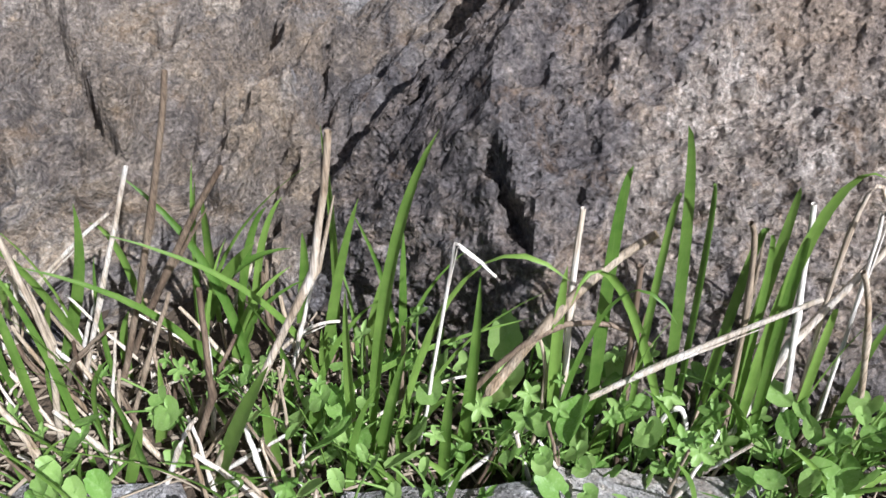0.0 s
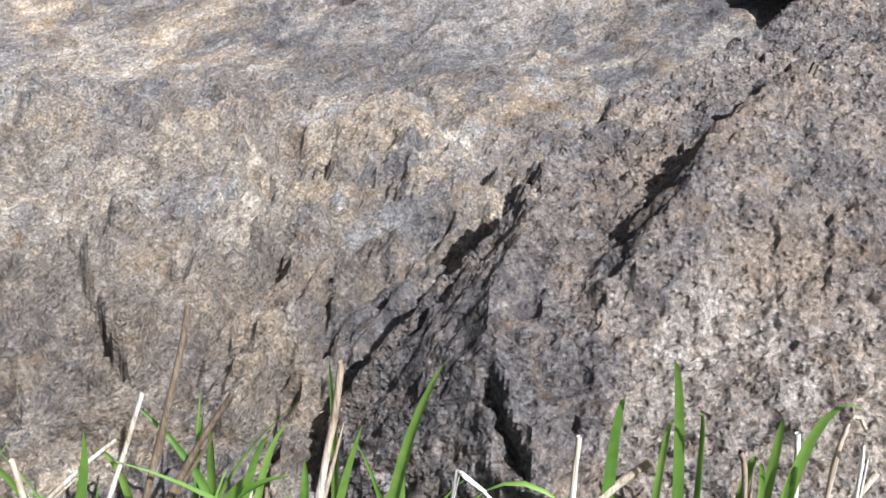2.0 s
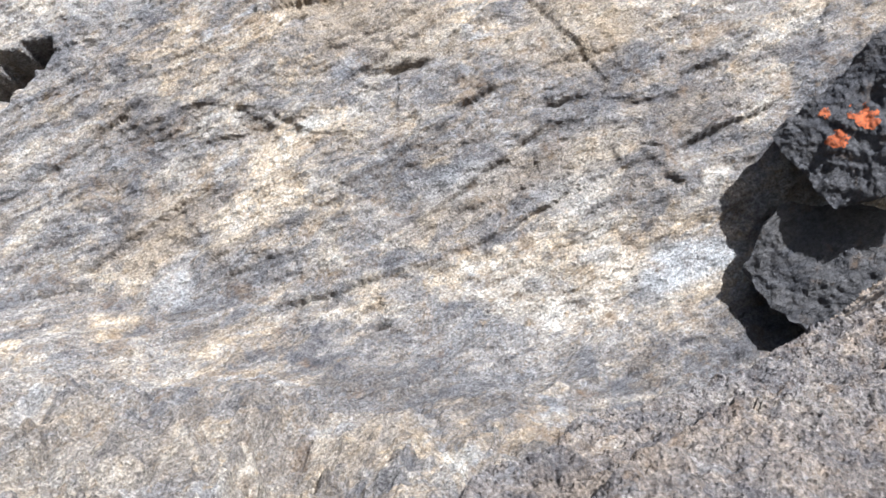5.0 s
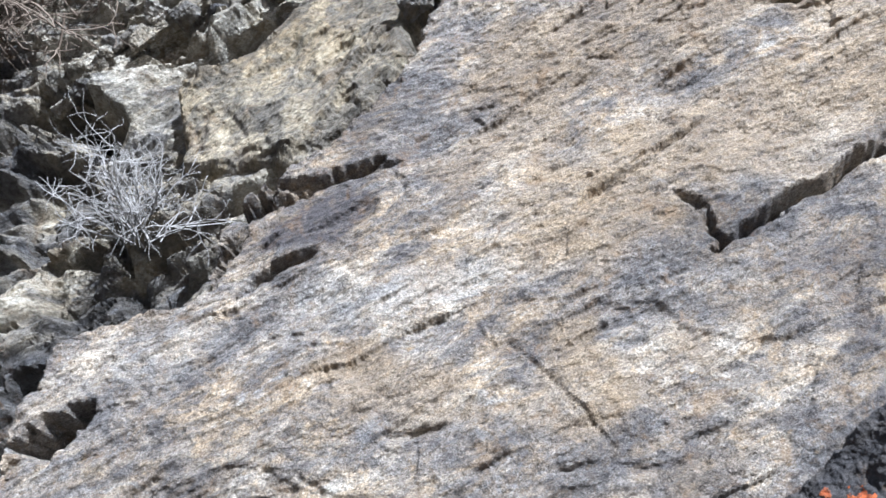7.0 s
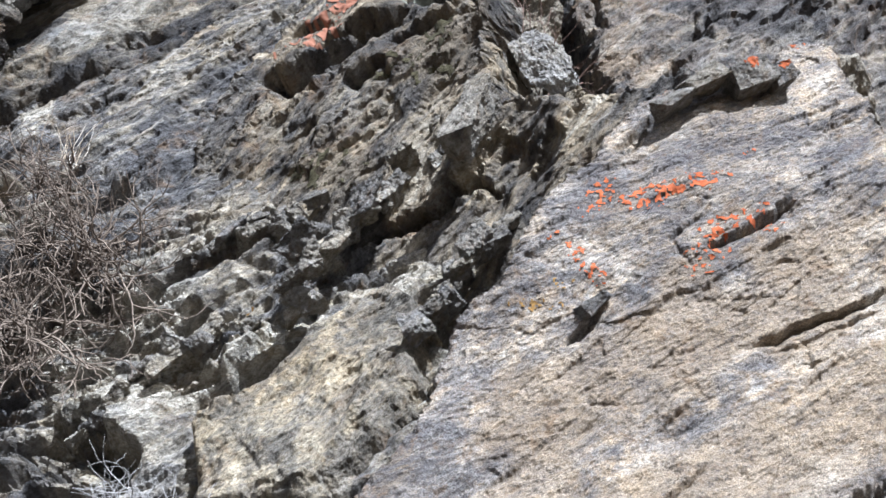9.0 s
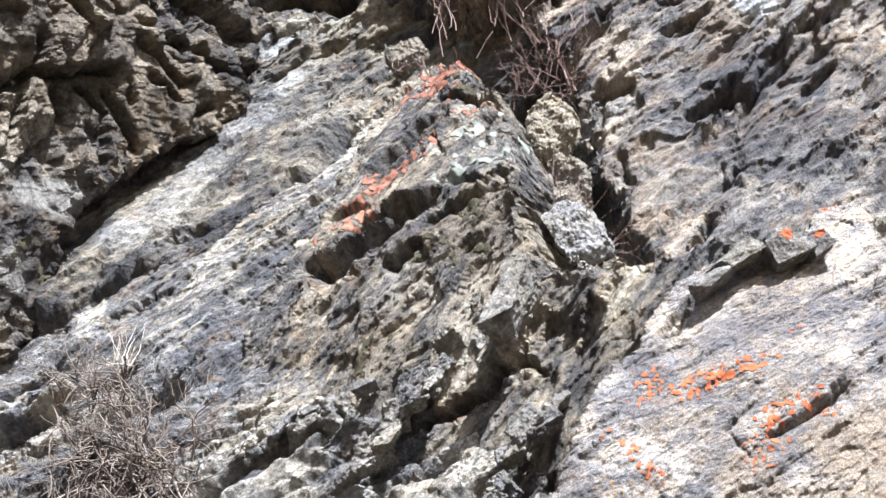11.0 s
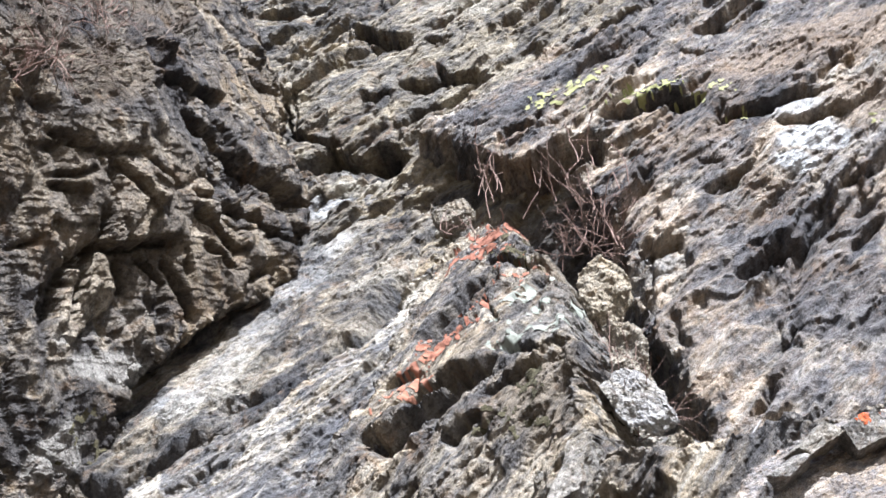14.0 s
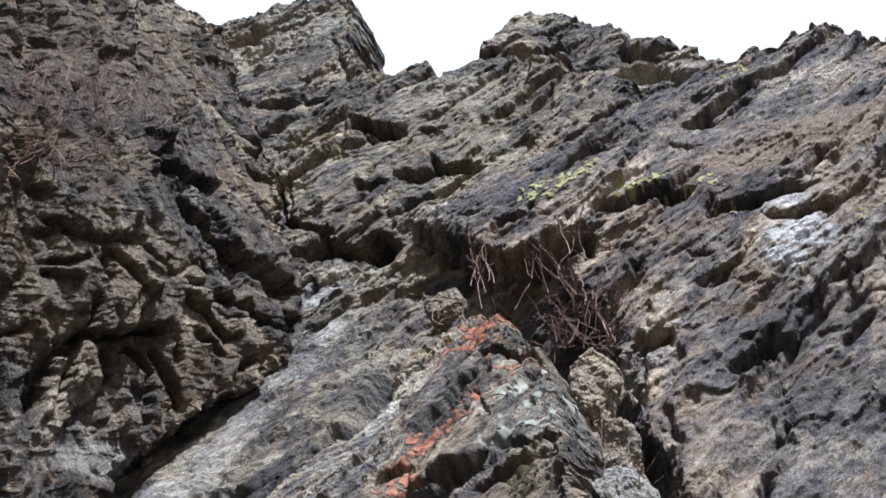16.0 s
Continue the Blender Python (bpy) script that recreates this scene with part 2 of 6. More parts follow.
RND = LATTICE.uniform(size=(256, 6))


GRADS = [np.ascontiguousarray(GRAD[:, k], np.float32) for k in range(3)]
PERM32 = PERM.astype(np.int32)


def perlin(p):
    i, f, w = [], [], []
    for k in range(3):
        x = np.asarray(p[..., k], np.float32)
        fl = np.floor(x)
        i.append(fl.astype(np.int32) & 255)
        g = x - fl
        f.append(g)
        w.append(g * g * g * (g * (g * 6 - 15) + 10))
    out = 0
    for a in (0, 1):
        pa = PERM32[i[0] + a]
        wa = w[0] if a else 1 - w[0]
        for b in (0, 1):
            pb = PERM32[pa + i[1] + b]
            wb = wa * (w[1] if b else 1 - w[1])
            for c in (0, 1):
                h = PERM32[pb + i[2] + c]
                out = out + ((f[0] - a) * GRADS[0][h] + (f[1] - b) * GRADS[1][h] + (f[2] - c) * GRADS[2][h]) * (wb * (w[2] if c else 1 - w[2]))
    return out.astype(np.float64)


def fbm(p, octaves=5, gain=0.5, ridged=False):
    out, a = 0, 1.0
    for k in range(octaves):
        v = perlin(p + 17.3 * k)
        out = out + a * ((0.35 - np.abs(v)) if ridged else v)
        p, a = p * 2.03, a * gain
    return out


def scallops(x, y, seed=0):
    """Fractured rock: shallow scoops of random tilt that meet in sharp crests. Returns the relief (about -0.5 to 0.5), the distance to the crest and a shade."""
    ix, iy = np.floor(x).astype(np.int64), np.floor(y).astype(np.int64)
    best, second, tone = np.full(x.shape, 9.0), np.full(x.shape, 9.0), np.zeros(x.shape)
    for a in (-1, 0, 1):
        for b in (-1, 0, 1):
            r = RND[PERM[PERM[(ix + a + seed * 31) & 255] + ((iy + b) & 255)]]
            dx, dy = x - (ix + a + 0.1 + 0.8 * r[..., 0]), y - (iy + b + 0.1 + 0.8 * r[..., 1])
            h = 0.7 * r[..., 2] + dx * (r[..., 3] - 0.5) * 1.1 + dy * (r[..., 4] - 0.38) * 1.3 + 0.9 * (dx * dx + dy * dy)
            near = h < best
            second = np.where(near, best, np.minimum(second, h))
            tone = np.where(near, r[..., 5], tone)
            best = np.where(near, h, best)
    return best - 0.35, second - best, tone


def plates(along, across, size, length, seed=0):
    """Bedded rock: beds cut across into plates, each with a step and a tilt of its own. Returns relief, distance to the joint, shade."""
    y = across / size
    iy = np.floor(y).astype(np.int64)
    bed = RND[PERM[(iy + 37 * seed) & 255]]
    iy = iy - (bed[..., 0] < 0.3)     # some beds are twice as thick
    bed = RND[PERM[(iy + 37 * seed) & 255]]
    fy = y - iy
    x = along / length * (0.6 + 0.9 * bed[..., 1]) + 9.0 * bed[..., 2] + (fy - 0.5) * (bed[..., 3] - 0.5) * 1.1
    ix = np.floor(x).astype(np.int64)
    fx = x - ix
    r = RND[PERM[PERM[(ix + 11 * seed) & 255] + (iy & 255)]]
    relief = (r[..., 0] - 0.5) * 1.3 + (0.5 - np.minimum(fy, 1)) * (r[..., 1] - 0.10) * 1.5 + (fx - 0.5) * (r[..., 2] - 0.5) * 1.5
    return relief, np.minimum(np.minimum(fy, np.abs(1 - fy)), np.minimum(fx, 1 - fx) * length / size), r[..., 5]


def smooth(a, b, x):
    t = np.clip((x - a) / (b - a), 0, 1)
    return t * t * (3 - 2 * t)


def inside(u, s, outline):
    """Signed distance to a closed outline, positive inside."""
    d, odd = np.full(u.shape, 1e9), np.zeros(u.shape, bool)
    for (ax, ay), (bx, by) in zip(outline, outline[1:] + outline[:1]):
        ex, ey = bx - ax, by - ay
        t = np.clip(((u - ax) * ex + (s - ay) * ey) / (ex * ex + ey * ey + 1e-12), 0, 1)
        d = np.minimum(d, np.hypot(u - ax - t * ex, s - ay - t * ey))
        cross = (ay > s) != (by > s)
        odd ^= cross & (u < ex * (s - ay) / (ey if abs(ey) > 1e-9 else 1e-9) + ax)
    return np.where(odd, d, -d)


def segment(u, s, a, b):
    """Along (0 to 1, unclipped) and across (positive to the left of a->b) a line, in metres across."""
    ex, ey = b[0] - a[0], b[1] - a[1]
    n = math.hypot(ex, ey)
    return ((u - a[0]) * ex + (s - a[1]) * ey) / (n * n), (ex * (s - a[1]) - ey * (u - a[0])) / n, n


class Face:
    """A rock face: a profile of (forward, up) points, drawn out sideways in a frame turned by yaw round (x, y)."""

    def __init__(self, x, y, yaw, profile):
        self.o, c, s = np.array((x, y, 0.0)), math.cos(radians(yaw)), math.sin(radians(yaw))
        self.right, self.ahead = np.array((c, s, 0)), np.array((-s, c, 0))
        p = np.array(profile, float)
        for _ in range(3):   # rounded off
            q = np.empty((2 * len(p) - 2, 2))
            q[0::2], q[1::2] = 0.75 * p[:-1] + 0.25 * p[1:], 0.25 * p[:-1] + 0.75 * p[1:]
            p = np.vstack([p[:1], q, p[-1:]])
        self.p = p
        self.s = np.concatenate([[0], np.cumsum(np.hypot(*np.diff(p, axis=0).T))])

    def at(self, u, s):
        d, z = np.interp(s, self.s, self.p[:, 0]), np.interp(s, self.s, self.p[:, 1])
        return self.o + u[..., None] * self.right + d[..., None] * self.ahead + z[..., None] * np.array((0, 0, 1.0))

    def normal(self, s):
        e = 0.02 * self.s[-1]
        a, b = np.clip(s - e, 0, self.s[-1]), np.clip(s + e, 0, self.s[-1])
        dd, dz = np.interp(b, self.s, self.p[:, 0]) - np.interp(a, self.s, self.p[:, 0]), np.interp(b, self.s, self.p[:, 1]) - np.interp(a, self.s, self.p[:, 1])
        n = np.hypot(dd, dz)
        return (-dz / n)[..., None] * self.ahead + (dd / n)[..., None] * np.array((0, 0, 1.0))


def mesh_object(name, verts, faces, material, parent=None, soft=True):
    me = bpy.data.meshes.new(name)
    me.vertices.add(len(verts))
    me.vertices.foreach_set("co", np.asarray(verts, np.float32).ravel())
    faces = np.asarray(faces, np.int32)
    k = faces.shape[1]
    me.loops.add(faces.size)
    me.loops.foreach_set("vertex_index", faces.ravel())
    me.polygons.add(len(faces))
    me.polygons.foreach_set("loop_start", np.arange(0, faces.size, k, dtype=np.int32))
    me.polygons.foreach_set("use_smooth", np.full(len(faces), soft))
    me.update(calc_edges=True)
    me.materials.append(material)
    ob = new(name, me)
    if parent:
        ob.parent = parent
    return ob


def rock_face(name, face, outline, step, relief, material, label, thick=0.3, edge=0.08, ledges=(), cracks=(), zones=None, lichens=(), lift=0.0, ragged=0.7, frill=0.3, crisp=0.55, category="rock", kind=""):
    """A rock mass with the outline (sideways, along the profile). relief(u, s, p): height in metres. ledges: (u0, s0,
    u1, s1, step, reach): what lies below the line is set back; cracks: (u0, s0, u1, s1, width, depth); zones: patches
    of another tone, some dark ones painted for shade, by kind, (u, s, half length, half width, rise in degrees,
    weight)."""
    o = np.array(outline)
    pad = edge * 1.5
    lo, hi = o.min(0) - pad, o.max(0) + pad
    lo[1], hi[1] = max(lo[1], 0), min(hi[1], face.s[-1])
    us, ss = np.arange(lo[0], hi[0], step), np.arange(lo[1], hi[1], step)
    u, s = np.meshgrid(us, ss)
    rim = inside(u, s, outline)
    keep0 = rim > -2.2 * edge
    u, s = u.ravel(), s.ravel()
    sel = np.flatnonzero(keep0.ravel())
    u, s = u[sel], s[sel]
    p = face.at(u, s)
    wide = edge * 3 + 0.02
    wob = fbm(p / wide, 3, 0.5)
    wob2 = fbm(p / wide + 40.0, 3, 0.5)
    uu, sv = u + wob * edge * ragged, s + wob2 * edge * ragged
    rim = inside(uu, sv, outline)
    h, shade = relief(u, s, p)
    h = h + lift
    jag = fbm(p / (10 * step) + 13.0, 2, 0.5) + fbm(p / (40 * step) + 31.0, 2, 0.5)
    for a0, b0, a1, b1, drop, reach in ledges:
        n = math.hypot(a1 - a0, b1 - b0)
        k = min(1.0, 0.25 * n / edge)
        t, across, n = segment(u + wob * edge * 0.3 * k, s + wob2 * edge * 0.3 * k, (a0, b0), (a1, b1))
        across = across + 0.5 * reach * jag
        ends = smooth(-0.04, 0.14, t) * (1 - smooth(0.86, 1.04, t))
        below = 0.35 * (1 - smooth(0, reach, -across)) + 0.65 * (1 - np.clip(-across / (reach * 5), 0, 1)) ** 1.5
        above = 0.25 * (1 - smooth(0, reach * 4, across))
        h = h + drop * ends * (np.where(across < 0, -below, above) - 0.9 * np.exp(-((across + 1.2 * step) / (1.4 * step)) ** 2))
    cut = np.zeros(len(u))
    rag = fbm(p / (5 * step) + 71.0, 2, 0.6) + 1.3 * fbm(p / (18 * step) + 5.0, 2, 0.5)
    starts, stops = {c[:2] for c in cracks}, {c[2:4] for c in cracks}
    for a0, b0, a1, b1, width, depth in cracks:   # an undercut edge: sharp above or on the sunny side, running out on the other
        thin0, thin1 = 0.04 if (a0, b0) in stops else 0.45, 0.04 if (a1, b1) in starts else 0.45   # free ends taper
        if 0.87 * (a1 - a0) - 0.5 * (b1 - b0) < 0:
            a0, b0, a1, b1, thin0, thin1 = a1, b1, a0, b0, thin1, thin0
        n = math.hypot(a1 - a0, b1 - b0)
        on = np.flatnonzero((np.abs(u - 0.5 * (a0 + a1)) < 0.6 * n + 6 * width) & (np.abs(s - 0.5 * (b0 + b1)) < 0.6 * n + 6 * width))
        t, across, n = segment(u[on] + wob[on] * width, s[on] + wob2[on] * width, (a0, b0), (a1, b1))
        t = t + 0.08 * rag[on]
        across = across + rag[on] * (0.7 * width + min(1.5 * step, 0.6 * width))
        ends = np.sqrt(smooth(-0.08, thin0, t) * (1 - smooth(1 - thin1, 1.08, t)))
        wide = 1.9 * width * (0.35 + 0.65 * ends)
        cut[on] = np.maximum(cut[on], depth * ends * np.where(across < 0, np.clip(1 + across / wide, 0, 1) ** 1.3, np.exp(-(across / (0.6 * step + 0.12 * width)) ** 2)))
    h = h - cut
    fall = smooth(0, edge, -rim)
    soft_h = np.full(keep0.shape, np.nan)
    soft_h.ravel()[sel] = h
    for axis in (0, 1):
        a, c = np.roll(soft_h, 1, axis), np.roll(soft_h, -1, axis)
        mid = 0.15 * a + 0.70 * soft_h + 0.15 * c
        soft_h = np.where(np.isnan(mid), soft_h, mid)
    chip = plates(u * 0.87 + s * 0.5 + jag * 2 * step, -u * 0.5 + s * 0.87 + jag * 2 * step, 3.2 * step, 8 * step, 3)[0]
    h = soft_h.ravel()[sel] + crisp * step * chip - thick * fall
    nrm = face.normal(s)
    p2 = p + h[:, None] * nrm
    near = smooth(0.6 * edge, -0.2 * edge, rim) * edge * frill
    q = p2 / (edge * 0.6)
    p2 = p2 + near[:, None] * np.stack([fbm(q + 3.1, 4, 0.6), fbm(q + 9.7, 4, 0.6), fbm(q + 27.7, 4, 0.6)], -1)
    keep = rim > -edge * 1.02
    grid = np.full(keep0.shape, -1)
    grid.ravel()[sel[keep]] = np.flatnonzero(keep)
    quad = np.stack([grid[:-1, :-1], grid[:-1, 1:], grid[1:, 1:], grid[1:, :-1]], -1).reshape(-1, 4)
    quad = quad[(quad >= 0).all(1)]
    used = np.unique(quad)
    back = np.full(len(p2), -1)
    back[used] = np.arange(len(used))
    ob = mesh_object(name, p2[used], back[quad], material, None, False)
    ob.data.attributes.new("tone", "FLOAT", "POINT").data.foreach_set("value", shade[used].astype(np.float32))
    for tone in ("pale", "warm", "dark"):
        w = np.zeros(len(used))
        for cu, cs, ru, rs, turn, weight in (zones or {}).get(tone, ()):
            c, q = math.cos(radians(turn)), math.sin(radians(turn))
            x, y = (uu - cu)[used], (sv - cs)[used]
            far = np.hypot((x * c + y * q) / ru, (-x * q + y * c) / rs) + 0.9 * wob[used]
            w = np.maximum(w, weight * (1 - smooth(0.6, 1.15, far)))
        ob.data.attributes.new(tone, "FLOAT", "POINT").data.foreach_set("value", w.astype(np.float32))
    for kind_of, cu, cs, ru, rs, turn, much in lichens:
        material_of, label_of = LICHENS[kind_of]
        c, q = math.cos(radians(turn)), math.sin(radians(turn))
        x, y = u - cu, s - cs
        far = np.hypot((x * c + y * q) / ru, (-x * q + y * c) / rs)
        w = np.full(len(u), -1.0)
        on = np.flatnonzero(far < 1.4)
        fine = 0.45 * min(ru, rs) + 1.5 * step
        w[on] = fbm(p[on] / fine + 61.0, 4, 0.7) * 1.4 + 0.5 * (much - 0.35) - 0.10 - 0.35 * smooth(0.5, 1.4, far[on])
        q4 = quad[(w[quad] > 0).all(1)]
        if len(q4) < 3:
            continue
        some = np.unique(q4)
        to = np.full(len(p2), -1)
        to[some] = np.arange(len(some))
        crust = mesh_object("lichen_patch", p2[some] + 0.6 * step * nrm[some], to[q4], bpy.data.materials[material_of])
        tagged(crust, label_of, "lichen", kind="stuff")
    return tagged(ob, label, category, kind=kind)


LICHENS = {"orange": ("orange_lichen", "bright orange crusty lichen patch on grey rock"),
           "ochre": ("ochre_lichen", "ochre yellow crusty lichen patch on dark rock"),
           "rust": ("rusty_lichen", "faded rust red lichen patch along a crest"),
           "yellow": ("yellow_lichen", "yellow green lichen streak on slate"),
           "green": ("grey_green_lichen", "pale grey green lichen crust on slate"),
           "moss": ("moss", "dull green moss patch on slate")}


def broken(angle, sizes, depths, rough, grain, stretch=2.6, seed=0, joint=0.25, swell=0.8, thin=0.0, flat=1.0):
    """Relief of bedded rock: sharp-crested scoops of several sizes, drawn out along the bedding, cut by steps of the beds (flat: how
    much they weigh), with fine lines along the beds and rough faces."""
    c, q = math.cos(radians(angle)), math.sin(radians(angle))

    def relief(u, s, p):
        along, across = (u * c + s * q), (-u * q + s * c)
        w = fbm(p / (sizes[0] * 1.6), 3) * sizes[0] * 0.30
        h = fbm(p / (sizes[0] * 2.5), 4) * depths[0] * swell
        tone = 0.5 + 0.30 * fbm(p / (sizes[0] * 1.6) + 3.0, 4, 0.6)
        patch = np.clip(0.75 + 1.6 * fbm(p / (sizes[0] * 1.3) + 23.0, 3), 0.2, 1.7)
        for k, (size, depth) in enumerate(zip(sizes, depths)):
            wave = fbm(p / (size * 1.5) + 5.0 * k, 3, 0.55) * size * 0.22
            turn = radians((0, 13, -9)[k])
            ca, sa2 = math.cos(turn), math.sin(turn)
            x, y = along + w + wave, across + w * 0.5 + wave * 0.8
            x, y = x * ca + y * sa2, -x * sa2 + y * ca
            r, crest, shade = scallops(x / (size * stretch * 0.7), y / (size * 0.9), seed + 5 * k)
            h = h + depth * 0.6 * r
            tone = tone + (shade - 0.5) * (0.40, 0.40, 0.35)[k]
            r, gap, shade = plates(x, y, size * 0.7, size * stretch, seed + 5 * k + 2)
            h = h + flat * patch * depth * (0.85 * r - 0.6 * joint * (1 - smooth(0.0, 0.09, gap)))
            tone = tone + flat * (shade - 0.5) * (0.40, 0.45, 0.35)[k]
        last = sizes[-1] * 0.45
        r, crest, shade = scallops((along + w) / (last * stretch * 0.6), (across + w * 0.5) / last, seed + 17)
        h = h + depths[-1] * 0.45 * r
        tone = tone + (shade - 0.5) * 0.25
        fine = sizes[-1] * 0.30
        bed = np.stack([along / (fine * 6), across / fine + w / fine * 0.5, p[..., 1] / (fine * 6)], -1)
        h = h + (0.18 * depths[-1] + thin) * fbm(bed, 3, 0.6) * (0.5 + flat)
        return h + rough * fbm(p / grain, 5, 0.62) + 0.4 * rough * fbm(p / grain * 1.7 + 5, 4, 0.6, True), np.clip(tone, 0, 1)

    return relief


# ---------------------------------------------------------------- ground
def build_ground():
    n = 140
    r = np.concatenate([np.linspace(0, 2.5, 110), np.geomspace(2.6, 3000, 60)])
    a = np.linspace(0, 2 * np.pi, n, endpoint=False)
    rr, aa = np.meshgrid(r, a, indexing="ij")
    p = np.stack([rr * np.sin(aa), rr * np.cos(aa), 0 * rr], -1)
    p[..., 2] = 0.012 * fbm(p / 0.12, 5) + 0.02 * fbm(p / 0.5, 3) - 0.02
    p[..., 2] -= 0.10 * smooth(0.3, -0.6, p[..., 1]) * smooth(3000, 5, rr)
    idx = np.arange(p[..., 0].size).reshape(rr.shape)
    quad = np.stack([idx[:-1], np.roll(idx[:-1], -1, 1), np.roll(idx[1:], -1, 1), idx[1:]], -1).reshape(-1, 4)[:, ::-1]
    return tagged(mesh_object("ground", p.reshape(-1, 3), quad, SOIL), "dry brown soil at the foot of the cliff", "ground", kind="structure")


build_ground()
GLOW = bpy.data.materials.new("bright_haze")
GLOW.use_nodes = True
GLOW.node_tree.nodes.clear()
glow, glow_out = GLOW.node_tree.nodes.new("ShaderNodeEmission"), GLOW.node_tree.nodes.new("ShaderNodeOutputMaterial")
glow.inputs["Color"].default_value, glow.inputs["Strength"].default_value = (0.97, 0.985, 1.0, 1), 0.5
GLOW.node_tree.links.new(glow.outputs[0], glow_out.inputs[0])
tagged(mesh_object("backdrop", [(-900, 500, 150), (900, 500, 150), (900, 700, 2600), (-900, 700, 2600)], [(0, 1, 2, 3)], GLOW), "bright white hazy sky behind the skyline", "sky", kind="structure")

# ---------------------------------------------------------------- rock faces
SLAB = Face(0, 0, 0, [(0.42, -0.1), (0.5, 0.03), (0.6, 0.085), (0.78, 0.115), (1.05, 0.14), (1.3, 0.18), (1.44, 0.27), (1.48, 0.5), (1.52, 0.72), (1.61, 0.95), (1.68, 1.2), (1.8, 1.5), (1.86, 1.8), (1.86, 2.2), (2, 2.6), (2.2, 3.1), (2.5, 3.9)])
SLAB_OUTLINE = [(-1.05, 0), (1.15, 0), (1.15, 4.15), (1, 4.1), (0.902, 3.959), (0.674, 3.929), (0.4, 3.77), (0.216, 3.46), (0.09, 3.307), (0.004, 3.124), (-0.077, 2.973), (-0.238, 2.796), (-0.27, 2.582), (-0.386, 2.378), (-0.46, 2.298), (-0.59, 2.174), (-0.696, 2.027), (-0.694, 1.85), (-0.983, 1.719), (-1.025, 1.586), (-1.013, 1.457), (-1.05, 1.35)]
SLAB_LEDGES = ([(-0.745, 1.14, -0.459, 1.343, 0.013, 0.017), (-0.544, 1.401, -0.398, 1.453, 0.009, 0.01), (-0.243, 1.546, -0.119, 1.579, 0.012, 0.01), (-0.064, 1.481, 0.015, 1.533, 0.011, 0.01), (0.088, 1.493, 0.176, 1.52, 0.011, 0.01), (0.074, 1.737, 0.198, 1.81, 0.015, 0.017), (0.236, 1.509, 0.318, 1.52, 0.006, 0.005), (0.258, 1.423, 0.344, 1.357, 0.005, 0.004), (-0.284, 1.298, -0.205, 1.334, 0.005, 0.007), (-0.359, 1.167, -0.311, 1.185, 0.005, 0.005), (-0.587, 2.157, -0.297, 2.23, 0.03, 0.021), (-0.598, 1.887, -0.444, 1.973, 0.022, 0.017), (0.1, 2.071, 0.419, 2.351, 0.022, 0.01), (0.451, 2.024, 0.803, 2.293, 0.053, 0.035), (0.291, 1.899, 0.348, 1.929, 0.015, 0.01), (-0.064, 2.367, 0.055, 2.461, 0.011, 0.01)] + [(0.193, 1.8, 0.204, 1.82, 0.015, 0.01), (0.498, 1.654, 0.54, 1.672, 0.007, 0.007)])
SLAB_UPPER_LEDGES = ([(0.585, 2.68, 0.98, 2.85, 0.053, 0.032), (0.095, 2.736, 0.2, 2.834, 0.045, 0.014), (0.529, 3.023, 0.808, 3.162, 0.053, 0.017), (0.414, 3.06, 0.528, 3.161, 0.022, 0.01), (0.295, 3.509, 0.635, 3.896, 0.045, 0.021), (0.937, 3.551, 1.135, 3.623, 0.015, 0.01), (0.36, 2.658, 0.456, 2.703, 0.011, 0.01), (0.113, 2.57, 0.253, 2.631, 0.011, 0.01), (-0.328, 0.796, -0.284, 0.831, 0.009, 0.007), (-0.584, 0.836, -0.551, 0.909, 0.009, 0.007), (-0.141, 0.879, 0.036, 1.07, 0.009, 0.009), (0.054, 1.115, 0.161, 1.18, 0.007, 0.007), (-0.12, 0.481, -0.035, 0.54, 0.007, 0.007), (-0.513, 0.61, -0.487, 0.643, 0.022, 0.01), (-0.226, 0.924, -0.199, 0.978, 0.007, 0.007), (-0.187, 0.272, -0.172, 0.285, 0.011, 0.007)] + [(-0.134, 0.183, -0.103, 0.166, 0.022, 0.014), (-0.223, 0.197, -0.162, 0.186, 0.022, 0.01), (-0.3, 0.162, -0.242, 0.185, 0.015, 0.01), (-0.271, 0.22, -0.231, 0.258, 0.009, 0.007), (-0.299, 0.175, -0.275, 0.203, 0.009, 0.007), (-0.18, 0.401, -0.127, 0.435, 0.006, 0.007)])
